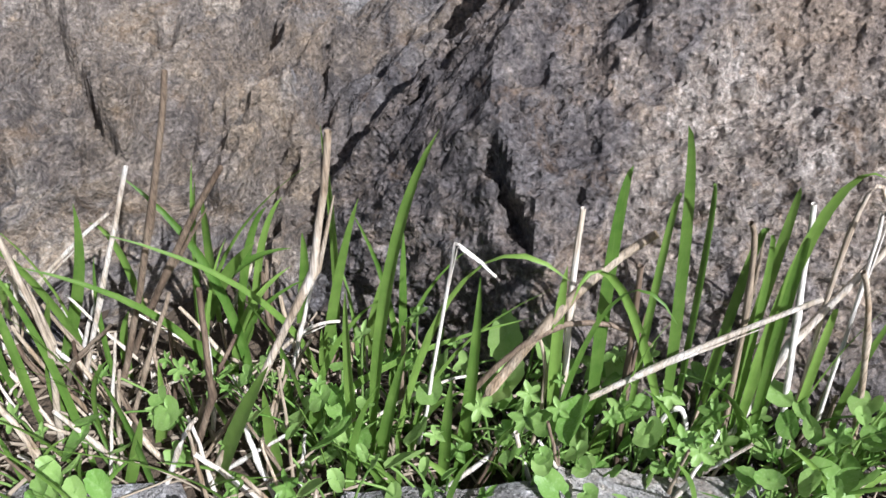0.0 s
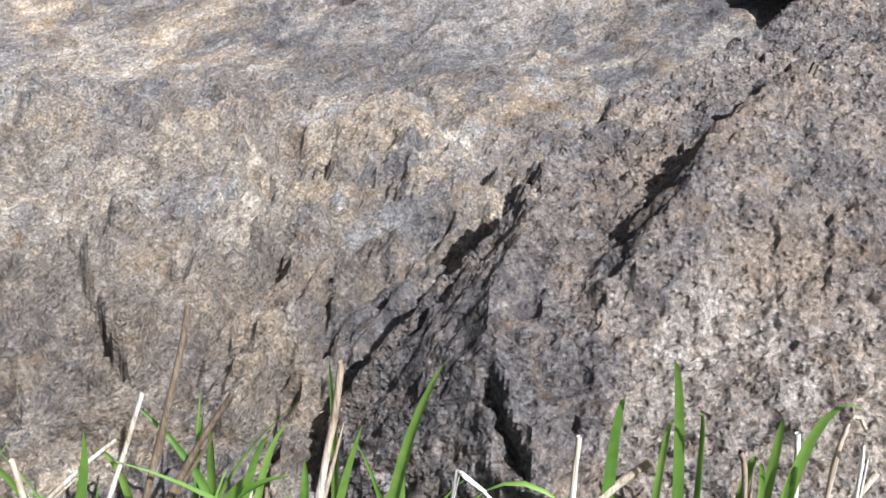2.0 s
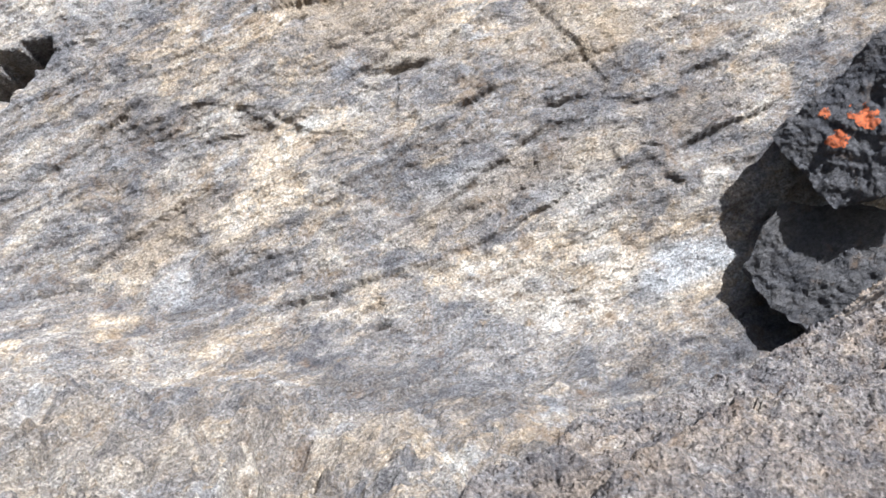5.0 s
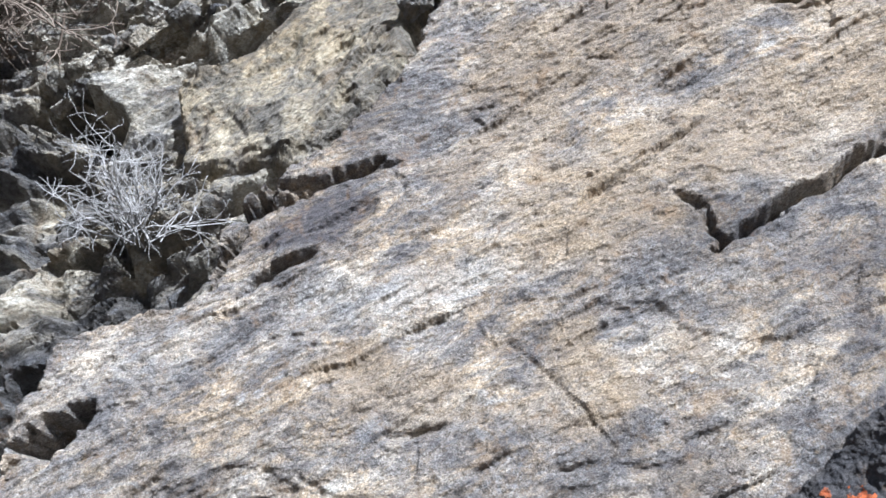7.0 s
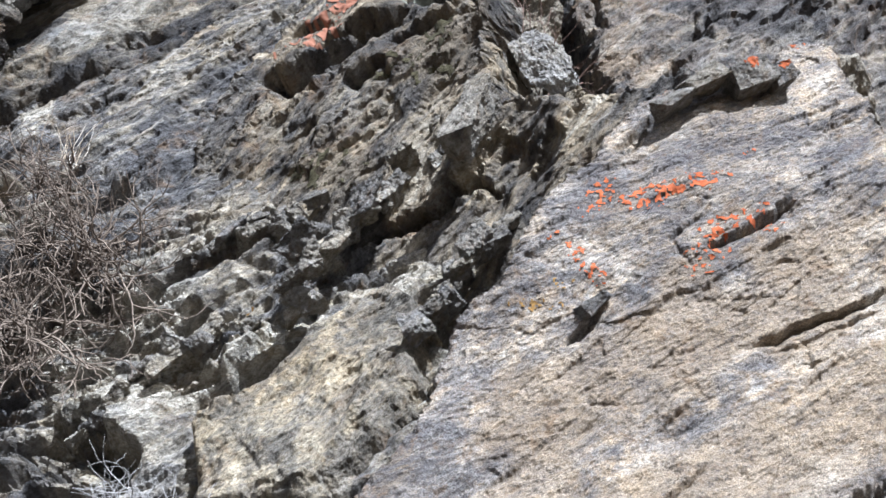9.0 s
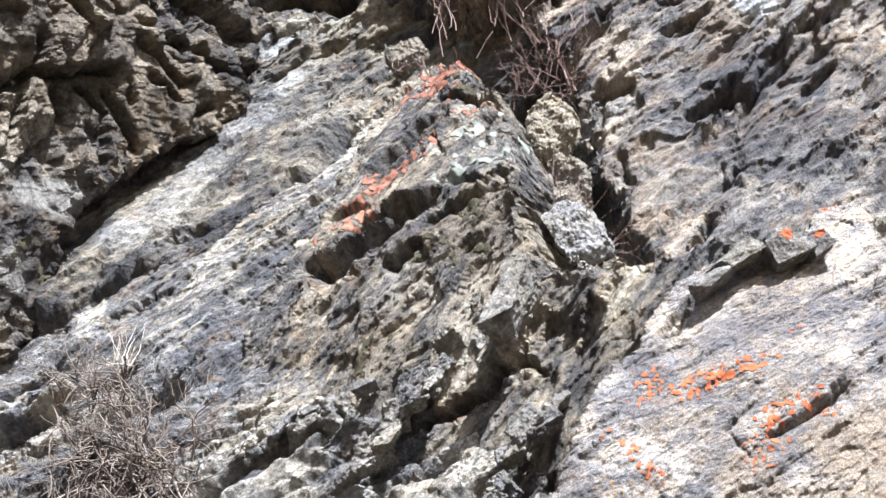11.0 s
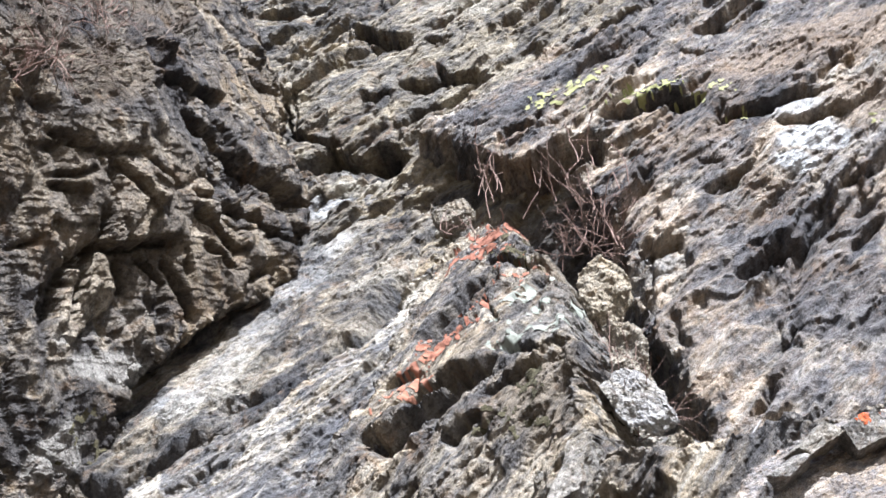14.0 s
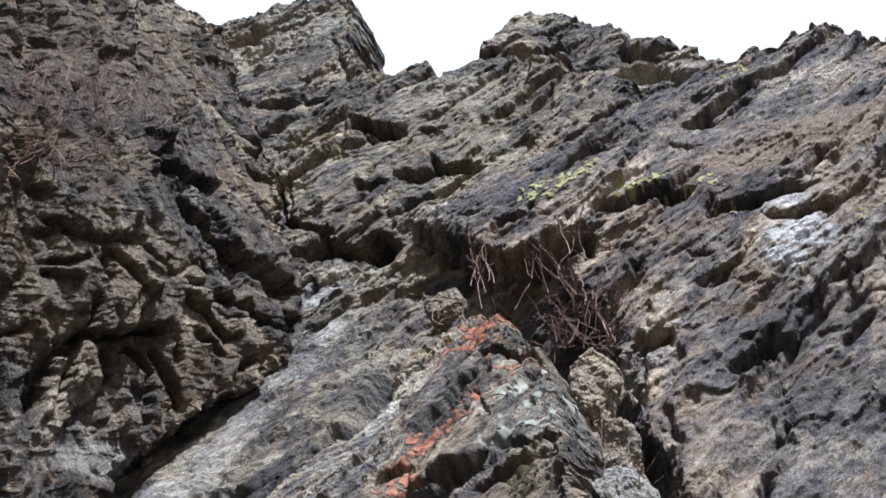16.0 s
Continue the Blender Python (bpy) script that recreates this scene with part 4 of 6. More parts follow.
rock_face("slate_terrace", BAND, [(-4.2, 0), (0.9, 0), (0.9, 3.2), (0.32, 4.074), (-0.163, 4.397), (-0.619, 5.313), (-1.074, 6.204), (-1.543, 5.523), (-1.991, 5.151), (-2.63, 4.922), (-2.822, 4.684), (-3.041, 4.466), (-4.2, 4.6)], 0.011, terrace_relief, GREY,
          "broken grey slate ledges with deep black gaps", kind="structure", edge=0.15, thick=0.5, ledges=[(-1.867, 2.404, -1.477, 2.201, 0.17, 0.12), (-1.264, 2.487, -0.889, 2.711, 0.136, 0.1), (-1.079, 4.033, -0.626, 4.303, 0.085, 0.1), (-1.706, 2.787, -1.356, 2.88, 0.102, 0.1), (-1.848, 2.072, -1.554, 2.104, 0.136, 0.1), (-1.454, 2.506, -1.237, 2.573, 0.085, 0.06), (-1.591, 1.176, -1.409, 1.35, 0.255, 0.2), (-1.203, 2.526, -0.984, 2.657, 0.17, 0.12), (-1.787, 2.411, -1.468, 2.183, 0.17, 0.12), (-1.663, 1.679, -1.453, 1.723, 0.102, 0.1)], lichens=[("orange", -0.739, 3.801, 0.04, 0.071, -9, 0.4), ("moss", -0.942, 3.885, 0.18, 0.182, 40, 0.3), ("moss", -1.341, 2.817, 0.161, 0.1, 22, 0.2), ("moss", -0.457, 4.721, 0.187, 0.154, 6, 0.3), ("ochre", -1.199, 2.903, 0.05, 0.033, -6, 0.3)], cracks=[(-1.769, 2.437, -1.659, 2.322, 0.0487, 0.195), (-1.659, 2.322, -1.512, 2.184, 0.0473, 0.195), (-1.902, 2.074, -1.786, 2.034, 0.0307, 0.13), (-1.204, 2.52, -1.077, 2.617, 0.0241, 0.13), (-1.077, 2.617, -0.907, 2.684, 0.0243, 0.13), (-1.113, 3.286, -1.03, 3.392, 0.0323, 0.163), (-1.03, 3.392, -0.968, 3.484, 0.0327, 0.163), (-1.429, 3.253, -1.206, 3.239, 0.0321, 0.13), (-0.714, 3.314, -0.577, 3.433, 0.0492, 0.195), (-0.577, 3.433, -0.433, 3.518, 0.0497, 0.195), (-0.433, 3.518, -0.264, 3.644, 0.0503, 0.195), (-0.94, 2.807, -0.926, 2.933, 0.0229, 0.13), (-1.348, 1.392, -1.276, 1.506, 0.014, 0.098), (-0.481, 2.482, -0.472, 2.652, 0.0213, 0.195), (-0.472, 2.652, -0.425, 2.83, 0.022, 0.195), (-0.413, 2.679, -0.29, 2.823, 0.0373, 0.195), (-0.29, 2.823, -0.186, 3.006, 0.0382, 0.195), (-0.796, 2.564, -0.756, 2.519, 0.0172, 0.065), (-0.685, 2.405, -0.582, 2.27, 0.0103, 0.065), (-2.398, 3.433, -2.271, 3.627, 0.04, 0.13), (-1.488, 2.429, -1.382, 2.54, 0.0196, 0.098), (-1.495, 1.688, -1.392, 1.797, 0.0188, 0.13), (-1.784, 1.797, -1.705, 1.913, 0.0235, 0.13), (-1.676, 2.732, -1.484, 2.573, 0.0271, 0.13), (-1.43, 3.203, -1.263, 3.292, 0.0433, 0.163), (-1.263, 3.292, -1.03, 3.415, 0.0439, 0.163), (-0.64, 3.349, -0.492, 3.462, 0.0435, 0.195), (-0.492, 3.462, -0.315, 3.703, 0.0446, 0.195), (-0.16, 2.921, -0.206, 2.774, 0.0227, 0.195), (-0.448, 2.431, -0.474, 2.682, 0.0237, 0.195), (-0.474, 2.682, -0.344, 2.847, 0.0248, 0.195), (-1.302, 4.29, -1.162, 3.985, 0.0177, 0.065), (-1.19, 2.569, -0.999, 2.667, 0.0157, 0.098), (-2.16, 2.472, -2.044, 2.548, 0.0205, 0.13), (-2.692, 4.456, -2.324, 4.601, 0.0355, 0.098)])
rock_face("pale_wedge", BAND, [(-1.236, 2.281), (-0.988, 2.472), (-0.753, 2.735), (-0.581, 2.901), (-0.469, 2.799), (-0.471, 2.46), (-0.558, 2.337), (-0.677, 2.103), (-0.775, 1.953), (-1.137, 1.97)], 0.008, broken(60, (0.22, 0.08, 0.03), (0.05, 0.03, 0.012), 0.008, 0.03, 1.5, 2, flat=0.6), CREAM,
          "pale cream fractured rock wedge above the slab", kind="structure", edge=0.10, thick=0.3, lift=0.10, frill=0.12)
RIDGE = Face(0, 0, -15, [(2.66, 2.1), (2.56, 2.6), (2.5, 3), (2.47, 3.6), (2.5, 4), (2.66, 4.5), (2.85, 5.1), (3.05, 5.8), (3.4, 6.6)])
rock_face("rock_ridge", RIDGE, [(-2.4, 1.5), (-2.261, 1.9), (-2.135, 2.311), (-2.101, 2.654), (-1.916, 3.698), (-1.743, 4.2), (-1.556, 4.134), (-1.139, 3.323), (-0.957, 2.688), (-0.874, 2.129), (-0.847, 1.788), (-0.845, 1.506), (-0.825, 1.256), (0.6, 1), (0.4, 0.1), (-0.7, 0.2), (-1.5, 0.4), (-2.4, 0.9)], 0.011, broken(50, (0.32, 0.13, 0.05), (0.045, 0.038, 0.022), 0.007, 0.05, 3.4, 8, 0.35, 0.8, 0.004, flat=0.9), CREST,
          "dark slate ridge with red lichen on its crest", kind="structure", edge=0.14, thick=0.5, ledges=[(-2.054, 1.82, -1.292, 2.163, 0.3, 0.06), (-1.888, 2.735, -1.447, 3.215, 0.16, 0.05), (-2.075, 2.39, -1.78, 2.318, 0.05, 0.06), (-1.349, 1.853, -0.892, 2.002, 0.05, 0.08), (-1.578, 1.648, -1.345, 1.73, 0.06, 0.08), (-1.053, 1.126, -0.817, 1.393, 0.08, 0.06), (-1.457, 3.379, -0.933, 2.923, 0.04, 0.05)], lichens=[("rust", -1.536, 3.663, 0.285, 0.308, -1, 0.56), ("rust", -1.13, 2.984, 0.318, 0.124, -41, 0.43), ("rust", -1.615, 2.703, 0.31, 0.138, 51, 0.56), ("rust", -1.878, 2.237, 0.192, 0.14, 27, 0.62), ("rust", -1.416, 3.784, 0.288, 0.254, -34, 0.56), ("rust", -1.809, 2.457, 0.137, 0.118, 40, 0.56), ("moss", -1.054, 1.743, 0.233, 0.21, -26, 0.35), ("moss", -1.249, 1.648, 0.169, 0.137, -24, 0.3), ("moss", -1.195, 3.309, 0.288, 0.168, -42, 0.3), ("moss", -1.712, 1.18, 0.227, 0.142, -19, 0.3), ("green", -1.012, 2.375, 0.269, 0.251, -38, 0.4), ("green", -1.147, 2.712, 0.204, 0.145, -39, 0.3)],
          zones={"pale": [(-0.975, 2.347, 0.265, 0.274, -38, 0.3), (-1.249, 2.974, 0.191, 0.176, -10, 0.2), (-2.119, 3.526, 0.201, 0.277, 13, 0.5), (-0.965, 1.151, 0.13, 0.058, 0, 0.6)], "warm": [(-1.056, 1.706, 0.229, 0.27, -26, 0.7), (-1.63, 2.335, 0.278, 0.297, -53, 0.5), (-1.497, 1.108, 0.274, 0.163, -18, 0.6)]}, cracks=[(-2.03, 1.768, -2.025, 1.974, 0.0699, 0.26), (-2.025, 1.974, -1.843, 2.093, 0.0715, 0.26), (-1.843, 2.093, -1.552, 2.104, 0.0711, 0.26), (-1.552, 2.104, -1.321, 2.066, 0.0697, 0.26), (-1.774, 2.56, -1.61, 2.799, 0.0411, 0.13), (-1.61, 2.799, -1.378, 3.112, 0.0425, 0.13), (-1.396, 1.614, -1.248, 1.709, 0.0306, 0.13), (-1.285, 2.26, -1.034, 2.066, 0.0362, 0.13), (-1.034, 2.066, -0.855, 2.078, 0.035, 0.13), (-0.79, 1.811, -0.77, 1.617, 0.0323, 0.13), (-1.423, 2.932, -1.307, 2.514, 0.0236, 0.078), (-0.974, 3.036, -0.877, 2.916, 0.0411, 0.13), (-1.53, 1.468, -1.37, 1.503, 0.019, 0.078), (-1.122, 1.534, -1.025, 1.593, 0.0187, 0.078), (-1.864, 1.699, -1.727, 1.716, 0.0145, 0.052), (-1.32, 0.771, -1.154, 0.826, 0.037, 0.16), (-1.154, 0.826, -0.961, 0.958, 0.0368, 0.16), (-0.856, 0.386, -0.916, 0.279, 0.0205, 0.12), (-1.697, 0.426, -1.578, 0.612, 0.0224, 0.12), (-1.578, 0.612, -1.32, 0.771, 0.0224, 0.12), (-0.961, 0.958, -0.813, 0.834, 0.0193, 0.1), (-1.519, 1.023, -1.287, 1.11, 0.0103, 0.06), (-1.911, 1.395, -1.723, 1.456, 0.0111, 0.05)])
BACK = Face(0, 0, 0, [(4.4, 2.6), (4.1, 4.6), (3.95, 5.5), (3.85, 6.2), (3.7, 7), (3.7, 7.7), (3.5, 8.7), (3.5, 10.2), (3.55, 10.9), (3.6, 12), (3.7, 13.5), (3.8, 15), (3.9, 17)])
rock_face("back_wall", BACK, [(-5, 0), (0.55, 0), (0.6, 4.4), (0.9, 5.6), (0.992, 6.613), (-0.187, 7.928), (-0.519, 7.955), (-0.924, 7.9), (-1.136, 8.45), (-1.544, 8.25), (-1.76, 8.75), (-1.98, 9.051), (-2.16, 10.095), (-2.34, 11.956), (-2.45, 12.4), (-5, 12.4)], 0.021, broken(35, (0.8, 0.3, 0.11), (0.15, 0.09, 0.045), 0.014, 0.12, 2.0, 9, 0.5, 0.6, flat=0.7), CLIFF,
          "high dark slate wall with a black cave mouth", kind="structure", edge=0.25, thick=1.2, ledges=[(-1.919, 7.402, -1.254, 6.67, 0.15, 0.15), (-1.953, 5.019, -1.358, 5.002, 0.1, 0.12), (-0.552, 5.166, -0.018, 5.236, 0.35, 0.2), (-3.947, 11.752, -2.803, 11.612, 0.08, 0.15), (-3.285, 8.617, -2.14, 8.404, 0.1, 0.15), (-1.438, 6.08, -0.537, 5.811, 0.1, 0.12)], cracks=[(-2.655, 6.389, -2.522, 5.756, 0.0396, 0.45), (-2.522, 5.756, -2.11, 5.42, 0.038, 0.45), (-2.082, 5.409, -1.801, 5.155, 0.224, 1.5), (-1.801, 5.155, -1.472, 5.189, 0.22, 1.5), (-1.789, 6.019, -1.499, 5.944, 0.0551, 0.36), (-1.461, 5.492, -1.011, 5.594, 0.0476, 0.36), (-1.011, 5.594, -0.557, 5.734, 0.0476, 0.36), (-1.099, 6.642, -0.831, 6.613, 0.0458, 0.27), (-1.816, 7.029, -1.31, 6.755, 0.0533, 0.27), (-1.027, 6.195, -0.932, 5.883, 0.0328, 0.27)] + [(-2.56, 6.559, -2.463, 5.733, 0.03, 0.12), (-2.406, 10.396, -2.002, 8.487, 0.04, 0.12), (-1.616, 6.25, -1.674, 5.992, 0.04, 0.1), (-1.022, 6.24, -0.953, 5.887, 0.03, 0.08)], zones={"pale": [(-0.739, 7.354, 0.427, 0.396, -30, 0.6), (-3.393, 10.693, 0.966, 1.464, -37, 0.6), (-1.832, 4.774, 0.339, 0.196, -20, 0.8), (-1.033, 4.069, 0.194, 0.144, -16, 1)]})
GULLY = Face(0, 0, 5, [(2.9, 2.4), (3.1, 3.4), (3.3, 4.3), (3.5, 5.1), (3.7, 5.8), (3.85, 6.5), (3.9, 7.2), (3.95, 8)])
rock_face("gully_bed", GULLY, [(-3.12, 1.678), (-3.127, 2.476), (-2.88, 3.014), (-2.174, 3.8), (-1.914, 4.348), (-2.059, 5.102), (-1.748, 5.417), (-1.201, 5.061), (-0.792, 4.508), (-1.044, 3.823), (-1.436, 2.815), (-1.997, 2.037)], 0.016, broken(45, (0.34, 0.12, 0.05), (0.055, 0.055, 0.034), 0.010, 0.05, 3.5, 5, 0.3, flat=0.9), CHUTE,
          "pale wet rock chute running down the gully", kind="structure", edge=0.15, thick=0.3, frill=0.08, lift=0.0, zones={"pale": [(-1.762, 4.969, 0.166, 0.394, -17, 0.8), (-1.64, 4.18, 0.25, 0.2, 66, 0.5), (-1.807, 3.685, 0.36, 0.22, 65, 0.38), (-2.028, 3.111, 0.38, 0.2, 64, 0.3), (-2.232, 2.673, 0.33, 0.2, 63, 0.28), (-2.47, 2.333, 0.25, 0.22, 74, 0.45)], "dark": [(-1.35, 3.3, 0.5, 0.25, 58, 0.5), (-1.7, 2.3, 0.5, 0.25, 55, 0.5), (-2.5, 1.8, 0.5, 0.2, 40, 0.5)]}, cracks=[(-1.664, 4.723, -1.256, 4.604, 0.0583, 0.195), (-1.256, 4.604, -0.936, 4.65, 0.0578, 0.195), (-2.191, 2.147, -1.969, 2.302, 0.0355, 0.163), (-1.969, 2.302, -1.733, 2.439, 0.0361, 0.163), (-1.991, 1.581, -1.907, 1.793, 0.0259, 0.098), (-1.347, 3.378, -1.516, 3.35, 0.0166, 0.065), (-2.26, 3.374, -1.999, 3.619, 0.0107, 0.039), (-2.37, 1.886, -2.226, 2.007, 0.0204, 0.065)])
CRAG = Face(0, 0, 4, [(4, 9), (4.2, 11), (4.3, 12.2), (4.4, 13.5), (4.5, 16)])
rock_face("summit_crag", CRAG, [(-0.729, 1.604), (-0.23, 3.207), (0.216, 4.23), (0.597, 4.745), (1.127, 4.257), (1.499, 3.541), (1.65, 3.088), (2.413, 2.274), (2.407, 1.714), (2.558, 1.086), (2.5, 0), (-0.6, 0)], 0.03, broken(15, (0.8, 0.3, 0.12), (0.22, 0.12, 0.05), 0.014, 0.12, 1.6, 12, 0.5, 0.6, flat=0.7), CLIFF,
          "blocky crag on the skyline", kind="structure", edge=0.2, thick=1.2, ledges=[(0.135, 3.105, 0.827, 3.139, 0.25, 0.25), (-0.124, 1.297, 0.48, 1.334, 0.12, 0.2), (1.543, 2.488, 2.358, 1.784, 0.15, 0.2), (0.811, 1.335, 1.03, 1.044, 0.1, 0.15)], zones={"pale": [(0.443, 1.624, 0.465, 0.514, -3, 0.9), (1.808, 1.714, 0.472, 0.433, -30, 0.6), (0.163, 2.457, 0.396, 0.475, -29, 0.6)]})
LEFT = Face(-2.75, 2.2, 68, [(0.9, 3), (0.55, 4.6), (0.1, 5.6), (-0.05, 6.2), (-0.1, 7), (0, 8.5), (0, 10), (0.3, 12)])
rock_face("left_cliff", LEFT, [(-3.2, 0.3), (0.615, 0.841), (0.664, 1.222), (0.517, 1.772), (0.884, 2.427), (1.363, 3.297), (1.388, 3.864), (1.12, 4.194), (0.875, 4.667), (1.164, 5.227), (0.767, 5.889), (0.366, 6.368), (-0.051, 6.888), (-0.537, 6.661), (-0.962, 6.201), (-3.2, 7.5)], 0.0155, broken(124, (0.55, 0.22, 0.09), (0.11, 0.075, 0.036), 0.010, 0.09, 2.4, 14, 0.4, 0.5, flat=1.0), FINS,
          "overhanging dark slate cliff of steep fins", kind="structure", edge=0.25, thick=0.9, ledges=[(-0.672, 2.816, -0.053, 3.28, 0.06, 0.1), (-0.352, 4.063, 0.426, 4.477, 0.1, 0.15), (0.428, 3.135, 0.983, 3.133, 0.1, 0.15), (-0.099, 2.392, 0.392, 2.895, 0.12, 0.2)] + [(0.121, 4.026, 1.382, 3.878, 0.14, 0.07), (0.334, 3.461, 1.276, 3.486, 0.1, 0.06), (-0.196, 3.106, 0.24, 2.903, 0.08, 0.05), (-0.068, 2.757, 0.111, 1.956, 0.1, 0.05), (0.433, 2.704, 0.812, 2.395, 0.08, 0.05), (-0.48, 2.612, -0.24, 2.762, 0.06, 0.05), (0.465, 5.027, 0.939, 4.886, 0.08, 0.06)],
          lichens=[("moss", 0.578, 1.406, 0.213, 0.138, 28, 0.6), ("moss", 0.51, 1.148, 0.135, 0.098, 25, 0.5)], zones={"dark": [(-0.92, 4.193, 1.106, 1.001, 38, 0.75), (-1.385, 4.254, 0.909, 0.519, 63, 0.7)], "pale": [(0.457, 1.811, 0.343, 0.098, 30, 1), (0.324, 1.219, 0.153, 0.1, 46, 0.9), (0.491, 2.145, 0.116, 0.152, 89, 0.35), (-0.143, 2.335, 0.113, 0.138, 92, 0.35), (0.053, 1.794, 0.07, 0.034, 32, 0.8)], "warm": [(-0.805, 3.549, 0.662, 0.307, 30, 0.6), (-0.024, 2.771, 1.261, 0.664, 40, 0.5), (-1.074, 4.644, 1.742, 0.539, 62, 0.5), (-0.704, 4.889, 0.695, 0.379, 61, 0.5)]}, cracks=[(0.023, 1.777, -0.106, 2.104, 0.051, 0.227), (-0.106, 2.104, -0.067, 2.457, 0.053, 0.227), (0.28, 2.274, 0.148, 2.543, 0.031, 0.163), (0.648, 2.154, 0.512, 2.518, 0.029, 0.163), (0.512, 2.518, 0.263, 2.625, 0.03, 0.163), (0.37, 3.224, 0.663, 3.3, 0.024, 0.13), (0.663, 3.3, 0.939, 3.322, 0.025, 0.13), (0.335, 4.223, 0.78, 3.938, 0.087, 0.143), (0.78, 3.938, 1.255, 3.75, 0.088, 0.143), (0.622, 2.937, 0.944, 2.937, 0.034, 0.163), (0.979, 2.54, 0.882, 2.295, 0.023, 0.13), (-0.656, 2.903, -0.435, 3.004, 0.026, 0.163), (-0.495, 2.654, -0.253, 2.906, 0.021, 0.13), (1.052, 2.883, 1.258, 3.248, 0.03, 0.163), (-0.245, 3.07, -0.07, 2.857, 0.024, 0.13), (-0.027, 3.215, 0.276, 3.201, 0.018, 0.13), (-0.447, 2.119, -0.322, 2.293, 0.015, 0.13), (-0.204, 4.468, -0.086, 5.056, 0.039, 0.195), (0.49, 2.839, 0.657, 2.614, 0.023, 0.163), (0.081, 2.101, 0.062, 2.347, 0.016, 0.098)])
RIGHT = Face(0, 0, 0, [(3, 2.6), (3.2, 3.4), (3.3, 4), (3.5, 5), (3.5, 5.5), (3.4, 6.1), (3.3, 6.9), (3.45, 7.9), (3.5, 8.3), (3.6, 9.5), (3.75, 10.5), (4, 12)])
